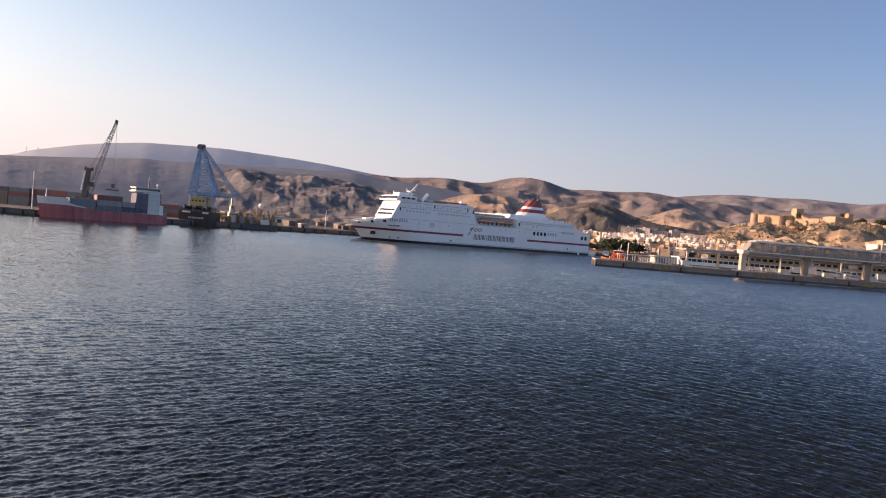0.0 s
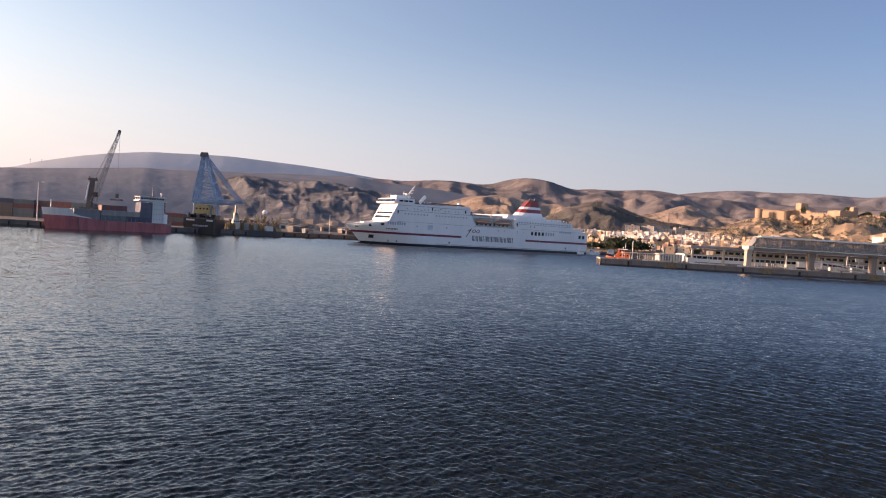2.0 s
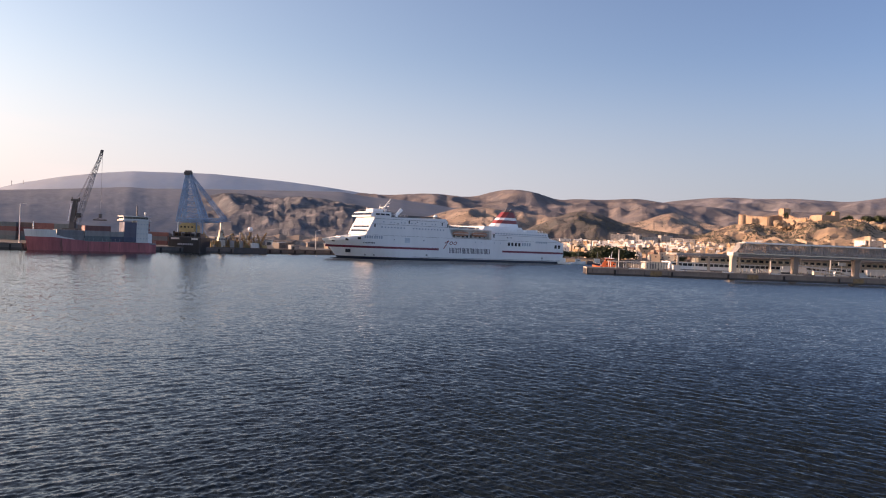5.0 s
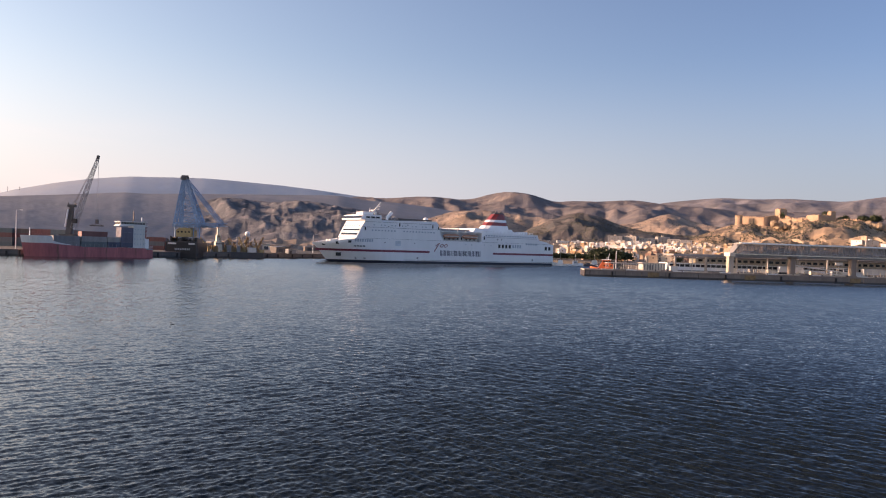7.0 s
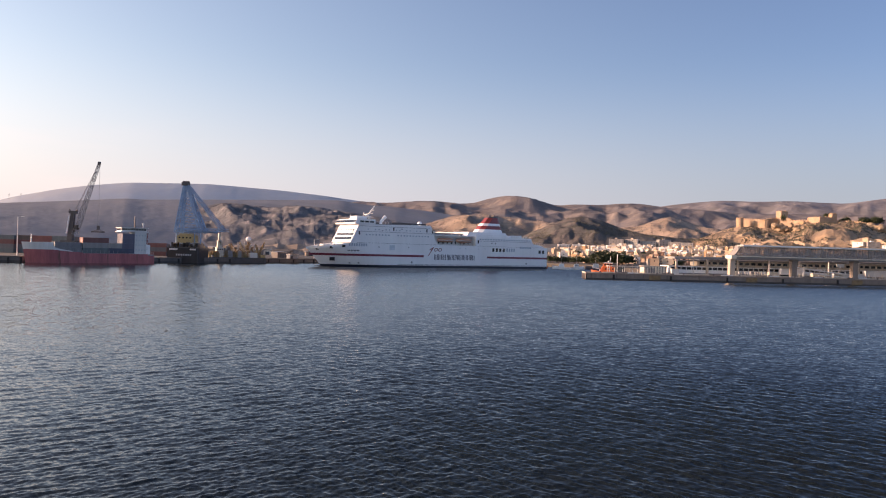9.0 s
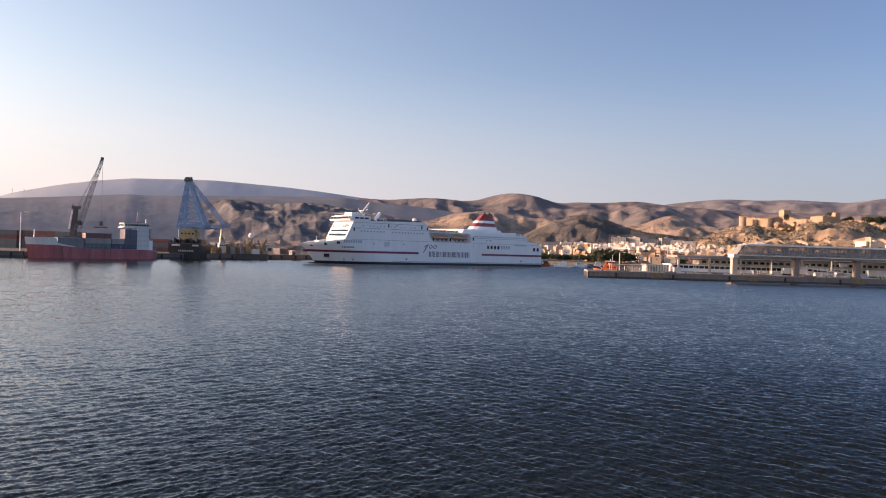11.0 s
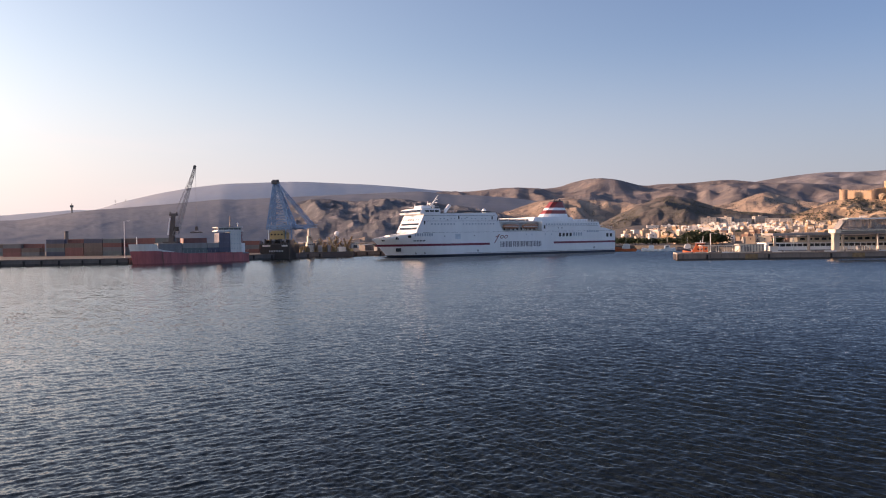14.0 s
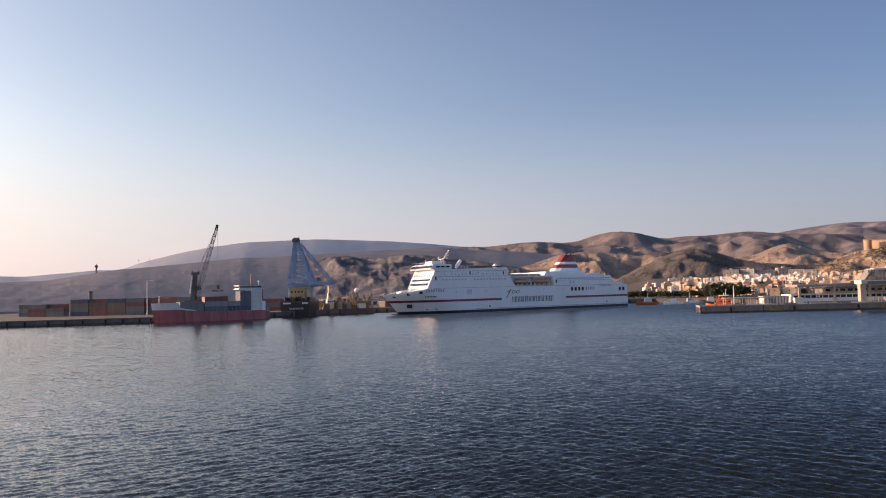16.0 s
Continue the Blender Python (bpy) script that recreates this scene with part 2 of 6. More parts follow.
def thing(name, m, label, category, group="", kind=""):
    ob = new(name)
    ob.matrix_basis = m
    ob.empty_display_size = 1.0
    return tagged(ob, label, category, group, kind)


def lattice_noise(x, y, seed):
    """Smooth value noise on arrays."""
    xi, yi = np.floor(x).astype(np.int64), np.floor(y).astype(np.int64)
    fx, fy = x - xi, y - yi
    fx, fy = fx * fx * (3 - 2 * fx), fy * fy * (3 - 2 * fy)

    def rnd(i, j):
        h = (i * 374761393 + j * 668265263 + seed * 1274126177) & 0x7FFFFFFF
        h = ((h ^ (h >> 13)) * 1274126177) & 0x7FFFFFFF
        return ((h ^ (h >> 16)) & 0xFFFF) / 65535.0
    a, b, c, d = rnd(xi, yi), rnd(xi + 1, yi), rnd(xi, yi + 1), rnd(xi + 1, yi + 1)
    return (a * (1 - fx) + b * fx) * (1 - fy) + (c * (1 - fx) + d * fx) * fy


def fbm(x, y, seed, octaves=5, ridged=False):
    s, amp, tot = 0.0, 1.0, 0.0
    for k in range(octaves):
        n = lattice_noise(x * 2 ** k, y * 2 ** k, seed + k)
        s = s + amp * ((1 - np.abs(2 * n - 1)) if ridged else n)
        tot += amp
        amp *= 0.5
    return s / tot


def grid_mesh(name, P, material, smooth=True):
    """P: rows x columns x 3."""
    a, b = P.shape[:2]
    idx = np.arange(a * b).reshape(a, b)
    q = np.stack([idx[:-1, :-1], idx[:-1, 1:], idx[1:, 1:], idx[1:, :-1]], -1).reshape(-1, 4)
    me = bpy.data.meshes.new(name)
    me.vertices.add(a * b)
    me.vertices.foreach_set("co", P.reshape(-1).astype(np.float32))
    me.loops.add(q.size)
    me.loops.foreach_set("vertex_index", q.reshape(-1).astype(np.int32))
    me.polygons.add(len(q))
    me.polygons.foreach_set("loop_start", np.arange(0, q.size, 4, dtype=np.int32))
    me.update(calc_edges=True)
    me.polygons.foreach_set("use_smooth", [smooth] * len(q))
    me.materials.append(material)
    return me


# ---- water ----


def water_material():
    m = bpy.data.materials.new("harbour_water")
    m.use_nodes = True
    nt, L = m.node_tree, m.node_tree.links
    bs = nt.nodes["Principled BSDF"]
    bs.inputs["Base Color"].default_value = (0.010, 0.0145, 0.0155, 1)
    bs.inputs["Roughness"].default_value = 0.03
    bs.inputs["IOR"].default_value = 1.33
    bs.inputs["Specular IOR Level"].default_value = 0.5
    co = nt.nodes.new("ShaderNodeTexCoord")
    geo = nt.nodes.new("ShaderNodeNewGeometry")
    last = geo.outputs["Normal"]
    # the modelled waves carry the near water, the random facets the rest
    reach = nt.nodes.new("ShaderNodeVectorMath")
    reach.operation = "LENGTH"
    L.new(co.outputs["Object"], reach.inputs[0])
    grow = nt.nodes.new("ShaderNodeMapRange")
    grow.inputs[1].default_value, grow.inputs[2].default_value = 35.0, 110.0
    grow.inputs[3].default_value, grow.inputs[4].default_value = 0.8, 0.85
    L.new(reach.outputs["Value"], grow.inputs[0])
    # flatter facets with distance, tuned for how brightly the far water mirrors
    calm = nt.nodes.new("ShaderNodeMapRange")
    calm.inputs[1].default_value, calm.inputs[2].default_value = 70.0, 330.0
    calm.inputs[3].default_value, calm.inputs[4].default_value = 1.0, 0.56
    L.new(reach.outputs["Value"], calm.inputs[0])
    rip = nt.nodes.new("ShaderNodeMath")
    rip.operation = "MULTIPLY"
    L.new(grow.outputs[0], rip.inputs[0]), L.new(calm.outputs[0], rip.inputs[1])
    # facets of wind ripples: three sizes of random slope
    for sc, det, stretch, turn, slope in ((0.5, 2, 0.5, 0.2, 0.12), (2.6, 3, 0.55, -0.35, 0.38), (6.5, 2, 0.6, 0.3, 0.34)):
        mp = nt.nodes.new("ShaderNodeMapping")
        mp.inputs["Rotation"].default_value = (0, 0, turn)
        mp.inputs["Scale"].default_value = (stretch, 1, 1)
        L.new(co.outputs["Object"], mp.inputs[0])
        n = nt.nodes.new("ShaderNodeTexNoise")
        n.inputs["Scale"].default_value, n.inputs["Detail"].default_value = sc, det
        L.new(mp.outputs[0], n.inputs["Vector"])
        sub = nt.nodes.new("ShaderNodeVectorMath")
        sub.operation = "SUBTRACT"
        sub.inputs[1].default_value = (0.5, 0.5, 0.5)
        L.new(n.outputs["Color"], sub.inputs[0])
        mul = nt.nodes.new("ShaderNodeVectorMath")
        mul.operation = "MULTIPLY"
        mul.inputs[1].default_value = (slope * 1.5, slope * 1.5, 0)
        L.new(sub.outputs[0], mul.inputs[0])
        sca = nt.nodes.new("ShaderNodeVectorMath")
        sca.operation = "SCALE"
        L.new(mul.outputs[0], sca.inputs[0]), L.new(rip.outputs[0], sca.inputs["Scale"])
        add = nt.nodes.new("ShaderNodeVectorMath")
        add.operation = "ADD"
        L.new(last, add.inputs[0]), L.new(sca.outputs[0], add.inputs[1])
        last = add.outputs[0]
    # shading put into the normals: a tilt to the viewer, stronger and darker to the right
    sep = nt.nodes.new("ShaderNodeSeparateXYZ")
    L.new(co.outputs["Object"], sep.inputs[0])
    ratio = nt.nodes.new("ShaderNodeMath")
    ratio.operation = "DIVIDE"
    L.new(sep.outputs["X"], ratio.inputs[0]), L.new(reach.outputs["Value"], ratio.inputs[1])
    rightward = nt.nodes.new("ShaderNodeMapRange")
    rightward.inputs[1].default_value, rightward.inputs[2].default_value = -0.5, 0.42
    L.new(ratio.outputs[0], rightward.inputs[0])
    # left stays bright, right goes dark, by tilt alone
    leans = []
    for left_tilt, right_tilt in (((-0.05, -0.05, 0), (-0.02, -0.19, 0)), ((-0.03, -0.036, 0), (0.0, -0.11, 0))):
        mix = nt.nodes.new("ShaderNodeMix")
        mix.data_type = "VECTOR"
        mix.inputs[4].default_value, mix.inputs[5].default_value = left_tilt, right_tilt
        L.new(rightward.outputs[0], mix.inputs[0])
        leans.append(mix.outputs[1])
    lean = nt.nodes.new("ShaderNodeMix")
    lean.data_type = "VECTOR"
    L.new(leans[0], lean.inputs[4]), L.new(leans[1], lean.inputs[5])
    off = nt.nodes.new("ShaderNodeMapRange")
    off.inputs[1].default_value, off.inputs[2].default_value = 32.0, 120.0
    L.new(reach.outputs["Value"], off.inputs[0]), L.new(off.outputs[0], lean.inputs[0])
    # the tilt doubles by the far quays, so ships there leave little reflection
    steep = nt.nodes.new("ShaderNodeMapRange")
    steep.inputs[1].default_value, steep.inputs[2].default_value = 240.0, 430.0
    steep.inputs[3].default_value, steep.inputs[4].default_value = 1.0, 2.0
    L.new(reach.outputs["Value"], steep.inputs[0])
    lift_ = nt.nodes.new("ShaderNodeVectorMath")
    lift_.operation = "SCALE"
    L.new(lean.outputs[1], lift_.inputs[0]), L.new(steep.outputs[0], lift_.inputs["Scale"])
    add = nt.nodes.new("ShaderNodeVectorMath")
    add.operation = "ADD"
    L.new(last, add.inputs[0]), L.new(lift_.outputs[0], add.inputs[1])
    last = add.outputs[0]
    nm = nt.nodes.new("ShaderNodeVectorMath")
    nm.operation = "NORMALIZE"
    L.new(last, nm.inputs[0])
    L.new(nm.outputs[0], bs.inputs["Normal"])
    return m


def make_water():
    """One sheet to the horizon, finest where the view lies; short-crested wind waves with sharpened tops."""
    fine = np.arange(-46.0, 40.0, 0.078)
    az = np.radians(np.concatenate([np.arange(-180, -46.5, 4.0), fine, np.arange(41, 181, 4.0), [180.0]]))
    dip = np.radians(np.arange(28.5, 1.4, -0.04))
    r = np.concatenate([[0.0, 4.0, 9.0, 14.0, 18.0], EYE[2] / np.tan(dip), np.geomspace(540, 4900, 22)])
    dr = np.gradient(r)
    A, R = np.meshgrid(az, r)
    DR = np.repeat(dr[:, None], len(az), 1)
    X, Y = R * np.sin(A), R * np.cos(A)
    keep = (np.abs(np.degrees(A) + 3) < 45) & (R > 17) & (R < 520)
    x, y, ar, q, step = X[keep], Y[keep], A[keep], R[keep], DR[keep]
    ux, uy, z = np.zeros_like(x), np.zeros_like(x), np.zeros_like(x)
    lee = np.clip((460 - q) / 300, 0.25, 1.0)
    gust = (0.55 + 0.9 * fbm(x / 26, y / 40, 5, 3)) * lee
    turn = np.clip((x / np.maximum(q, 1) + 0.35) / 0.7, 0, 1)        # the two trains of waves change over across the harbour
    rng = np.random.RandomState(4)
    n = 120
    for k in range(n):
        lam = 0.22 * (2.3 / 0.22) ** ((k + rng.rand()) / n)
        train = k % 2
        a = rng.normal(math.radians(-50 if train else -130), 0.45)
        c, s_ = math.cos(a), math.sin(a)
        num = 2 * math.pi / lam
        slope = WAVE * math.sqrt(2.0 / n) * (1.4 if 0.3 < lam < 0.75 else 0.9 if lam < 1.1 else 0.55)
        along = np.abs(c * np.sin(ar) + s_ * np.cos(ar))
        sample = along * step + (1 - along) * q * 0.00136
        amp = slope / num * np.clip((lam / sample - 2.2) / 2.0, 0, 1) * (0.45 + 0.9 * (1 - turn if train else turn))
        ph = num * (c * x + s_ * y) + rng.rand() * 6.28
        z += amp * np.sin(ph)
        ux += 0.4 * amp * c * np.cos(ph)
        uy += 0.4 * amp * s_ * np.cos(ph)
    Z = np.zeros_like(X)
    Z[keep] = z * gust
    X[keep] += ux * gust
    Y[keep] += uy * gust
    ob = new("water", grid_mesh("water", np.stack([X, Y, Z], -1)[::-1], water_material()))
    return tagged(ob, "dark blue harbour water with small wind ripples", "water", kind="structure")


WAVE = 0.20      # slope of the modelled waves
water = make_water()

# ---- land and hills ----
SHORE = [(-75.0, 900.0), (-53.6, 522.0), (-41.0, 441.0), (-30.3, 412.0), (-22.5, 431.0), (-18.1, 450.0), (-9.8, 499.0), (0.0, 555.0),
         (7.9, 580.0), (12.8, 533.0), (18.2, 391.0), (46.5, 552.0), (75.0, 1200.0)]
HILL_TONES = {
    # far and mid: distance haze put into the base colour, paler and bluer
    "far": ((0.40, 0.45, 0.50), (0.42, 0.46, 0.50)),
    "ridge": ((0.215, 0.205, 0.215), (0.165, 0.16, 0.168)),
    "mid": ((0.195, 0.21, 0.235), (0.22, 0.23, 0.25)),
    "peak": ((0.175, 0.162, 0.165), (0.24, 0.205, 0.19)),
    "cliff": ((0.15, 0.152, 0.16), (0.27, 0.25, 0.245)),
    "brown": ((0.34, 0.262, 0.205), (0.24, 0.203, 0.175)),
    "dark": ((0.105, 0.102, 0.098), (0.15, 0.132, 0.12)),
    "castle": ((0.38, 0.275, 0.185), (0.22, 0.17, 0.13)),
}
# ridge distance, foot distance, and the skyline as (bearing, height) in degrees
HILLS = {
    "far": (4500, 3300, [(-46, 1.7), (-39.8, 1.81), (-38.1, 1.75), (-37.1, 1.89), (-35.7, 1.99), (-33.9, 2.17), (-32.4, 2.15), (-30.9, 2.71),
            (-28.2, 3.4), (-26.1, 3.81), (-23.6, 4.15), (-20.9, 4.26), (-18.1, 4.35), (-15.6, 4.25), (-12.7, 4.11), (-10.1, 3.9), (-7.5, 3.62),
            (-4.8, 3.3), (-2.1, 3.2), (2.4, 3.0), (8, 2.6)]),
    "ridge": (4300, 3100, [(11, 2.6), (17.1, 3.69), (19.1, 3.93), (21.0, 4.08), (23.3, 3.99), (25.6, 4.04), (27.7, 3.9), (29.1, 3.83), (31.4, 4.18), (40, 4.3)]),
    "mid": (2500, 1450, [(-46, 1.3), (-39.8, 1.39), (-37.1, 1.46), (-32.8, 2.16), (-30.2, 2.37), (-27.4, 2.63), (-25.7, 2.79), (-23.9, 2.99),
            (-22.4, 2.96), (-20.1, 3.1), (-16.8, 3.24), (-13.9, 3.35), (-10.9, 3.46), (-8.3, 3.54), (-6.1, 3.24), (-3.9, 3.15), (-1.2, 2.9),
            (1.5, 2.51), (5, 1.8), (9, 0.5)]),
    "peak": (3300, 2100, [(-11, 2.2), (-8.0, 3.35), (-6.6, 3.52), (-4.8, 3.45), (-3.0, 3.6), (-2.1, 3.70), (-0.3, 3.71), (1.2, 3.55), (2.4, 3.65), (3.7, 4.1), (5.2, 4.32), (6.8, 4.15),
             (8.8, 3.54), (9.9, 3.7), (12.0, 3.67), (14.6, 3.85), (15.8, 3.71), (17.1, 3.52), (19.5, 3.39), (21.8, 3.18), (31.4, 3.0), (40, 2.8)]),
    "cliff": (1500, 950, [(-25.5, 0.1), (-23.0, 0.5), (-20.8, 1.4), (-18.4, 2.64), (-16.8, 3.03), (-15.2, 2.9), (-13.5, 2.72), (-11.8, 2.98),
              (-10.1, 2.98), (-8.3, 2.7), (-5.6, 2.37), (-3.0, 1.9), (0, 1.1), (3, 0.2)]),
    "brown": (2000, 1350, [(-6, 0.6), (-3.8, 1.42), (-1.2, 1.96), (0.6, 2.61), (2.8, 2.78), (5.1, 2.59), (7.7, 2.32), (10.4, 2.04), (12.1, 1.75),
              (15.0, 2.05), (16.3, 2.6), (17.3, 2.88), (18.5, 2.44), (19.9, 2.06), (24, 1.6), (34, 1.5)]),
    "dark": (1500, 1080, [(3.5, -0.2), (5.2, 0.6), (6.9, 1.45), (8.5, 2.15), (10.0, 2.7), (11.2, 2.75), (12.5, 2.4), (13.6, 1.95), (15.1, 1.5), (18.0, 1.24), (20.4, 1.14), (24, 0.6)]),
    "castle": (1440, 980, [(16.5, 0.2), (18.6, 0.87), (20.3, 1.56), (21.5, 2.1), (22.3, 2.15), (24.2, 2.28), (25.6, 2.5), (27.1, 2.5), (28.5, 2.6),
               (29.8, 2.48), (31.4, 2.16), (34, 1.8), (40, 1.2)]),
}


SLANT = {"mid": 0.0125, "far": 0.006, "cliff": -0.010}     # how much nearer the ridge comes for each degree to the left


def slant(kind, az):
    return 1 + SLANT.get(kind, 0.0) * np.clip(az, -45, 0)


HILL_GRID = {}


def weather(z0, dist, lat, start, kf, rounds):
    """Cuts valleys into a raised slope: water runs to the lowest neighbour and wears its bed by the land it drains."""
    rows, cols = z0.shape
    count = rows * cols
    idx = np.arange(count).reshape(rows, cols)
    dr = np.abs(np.gradient(dist, axis=0))
    z = start.copy()
    fixed = np.zeros((rows, cols), bool)
    fixed[0], fixed[-1] = True, True
    cell = dr * lat
    ref = float(cell.mean()) * rows * 22
    for k in range(rounds):
        best = np.zeros((rows, cols))
        rec, gap = idx.copy(), np.ones((rows, cols))
        for i, j in ((1, 0), (-1, 0), (0, 1), (0, -1), (1, 1), (1, -1), (-1, 1), (-1, -1)):
            ys, yd = (slice(0, rows - 1), slice(1, rows)) if i == 1 else (slice(1, rows), slice(0, rows - 1)) if i == -1 else (slice(0, rows),) * 2
            xs, xd = (slice(0, cols - 1), slice(1, cols)) if j == 1 else (slice(1, cols), slice(0, cols - 1)) if j == -1 else (slice(0, cols),) * 2
            d = np.hypot(i * dr[ys, xs], j * lat[ys, xs])
            fall = (z[ys, xs] - z[yd, xd]) / d
            better = fall > best[ys, xs]
            best[ys, xs] = np.where(better, fall, best[ys, xs])
            rec[ys, xs] = np.where(better, idx[yd, xd], rec[ys, xs])
            gap[ys, xs] = np.where(better, d, gap[ys, xs])
        to = rec.reshape(-1).tolist()
        area = cell.reshape(-1).tolist()
        order = np.argsort(z.reshape(-1)).tolist()
        for c in reversed(order):
            t = to[c]
            if t != c:
                area[t] += area[c]
        wear = (kf * (np.array(area).reshape(rows, cols) / ref) ** 0.45 * dr.mean() / gap).reshape(-1).tolist()
        still = fixed.reshape(-1).tolist()
        zz = (z + np.where(fixed, 0, z0 / rounds * 0.55)).reshape(-1).tolist()
        for c in order:
            t = to[c]
            if t != c and not still[c]:
                zz[c] = (zz[c] + wear[c] * zz[t]) / (1 + wear[c])
        z = np.array(zz).reshape(rows, cols)
        soft = z.copy()
        soft[1:-1, 1:-1] = 0.8 * z[1:-1, 1:-1] + 0.05 * (z[:-2, 1:-1] + z[2:, 1:-1] + z[1:-1, :-2] + z[1:-1, 2:])
        z = np.where(fixed, z, soft)
    return z


def build_hill(kind):
    top, foot, line = HILLS[kind]
    seed = sorted(HILLS).index(kind) * 17 + 3
    azs = np.arange(line[0][0] - 1.5, line[-1][0] + 1.5, 0.2)
    us = np.linspace(-0.03, 1.35, 96)
    A, U = np.meshgrid(azs, us)
    tilt = slant(kind, A)
    R = (foot + U * (top - foot)) * tilt
    el = sum(np.interp(azs + o, [a for a, _ in line], [e for _, e in line]) for o in (-0.5, -0.25, 0.0, 0.25, 0.5)) / 5
    crest = EYE[2] + top * slant(kind, azs) * np.tan(np.radians(el)) - 3
    lat = np.radians(A) * top
    wander = 0.16 * (fbm(azs / 5.0, azs * 0, seed + 40, 3) - 0.5) * (0.3 if kind in ("far", "mid") else 1.0)
    v = U + wander[None, :] * np.clip(U, 0, 1)
    rise = np.where(v < 1, np.clip(v, 0, 1) ** 1.1 * (1.32 - 0.32 * np.clip(v, 0, 1)), 1 - 0.55 * np.clip(v - 1, 0, 3))
    body = 4 * np.clip(U, 0, 1) * (1 - np.clip(U, 0, 1) ** 3)
    wide = top * 0.055
    spur = fbm(lat / wide, R / (1.6 * wide), seed, 5, ridged=True) - 0.55
    z0 = np.maximum(crest[None, :] * (rise + GULLY[kind][1] * body * spur), 0.02)
    start = z0 * 0.75 + 0.02 * crest.max() * fbm(lat / 25, R / 25, seed + 5, 3)
    start[0], start[-1] = 0.0, z0[-1] * 0.8
    z = weather(z0, R, np.radians(0.2) * R, start, GULLY[kind][0], 14)
    for k in range(3):
        seen = (z + 3 - EYE[2]) / R
        seen[U < 0.3] = -1
        j = seen.argmax(0)
        i = np.arange(len(azs))
        want = np.maximum(np.tan(np.radians(el)) * R[j, i] + EYE[2] - 3, 0.5)
        s = want / np.maximum(z[j, i], 0.5)
        s = np.clip(np.convolve(np.pad(s, 1, mode="edge"), (0.25, 0.5, 0.25), "valid"), 0.2, 4)
        z = z * s[None, :]
    HILL_GRID[kind] = (azs, us, z)


# how deep the weather cuts, and how far spurs stand out, hill by hill
# far and mid almost uncut: relief dulled by haze is put into the shape
GULLY = {"far": (0.01, 0.0), "ridge": (0.22, 0.18), "mid": (0.02, 0.0), "peak": (0.28, 0.22), "cliff": (0.30, 0.30), "brown": (0.42, 0.35),
         "dark": (0.35, 0.35), "castle": (0.35, 0.35)}
for kind in HILLS:
    build_hill(kind)


def hill_height(kind, az, r):
    """Height of a hill at arrays of bearing (degrees) and distance."""
    azs, us, z = HILL_GRID[kind]
    top, foot = HILLS[kind][:2]
    u = (r / slant(kind, az) - foot) / (top - foot)
    x = np.clip((az - azs[0]) / (azs[1] - azs[0]), 0, len(azs) - 1.001)
    y = np.clip((u - us[0]) / (us[1] - us[0]), 0, len(us) - 1.001)
    i, j = x.astype(int), y.astype(int)
    fx, fy = x - i, y - j
    h = (z[j, i] * (1 - fx) + z[j, i + 1] * fx) * (1 - fy) + (z[j + 1, i] * (1 - fx) + z[j + 1, i + 1] * fx) * fy
    seed = sorted(HILLS).index(kind) * 17 + 3
    lat = np.radians(az) * top
    body = np.clip(u * 3, 0, 1) * np.clip((1.02 - u) * 6, 0.25, 1)
    crag = {"cliff": 9.0, "castle": 9.0, "dark": 4.0, "brown": 6.0, "peak": 5.0, "ridge": 2.5, "mid": 0.6}.get(kind, 0.25)
    h = 3 + h + crag * body * (fbm(lat / 22, r / 30, seed + 5, 4, ridged=True) - 0.62)
    return np.where((u <= 0) | (az < azs[0]) | (az > azs[-1]), 1.5, np.maximum(h, 1.5))


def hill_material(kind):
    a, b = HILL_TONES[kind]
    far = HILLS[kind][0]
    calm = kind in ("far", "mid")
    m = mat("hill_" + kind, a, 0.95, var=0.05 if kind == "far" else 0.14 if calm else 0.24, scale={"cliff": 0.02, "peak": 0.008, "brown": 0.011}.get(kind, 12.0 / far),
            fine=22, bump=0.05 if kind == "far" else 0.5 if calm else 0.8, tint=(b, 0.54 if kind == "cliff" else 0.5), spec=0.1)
    for n in m.node_tree.nodes:
        if n.type == "BUMP":
            n.inputs["Distance"].default_value = 0.5 if kind == "far" else 1.0 if calm else {"peak": 5.0, "ridge": 5.0}.get(kind, 3.0)
    return m


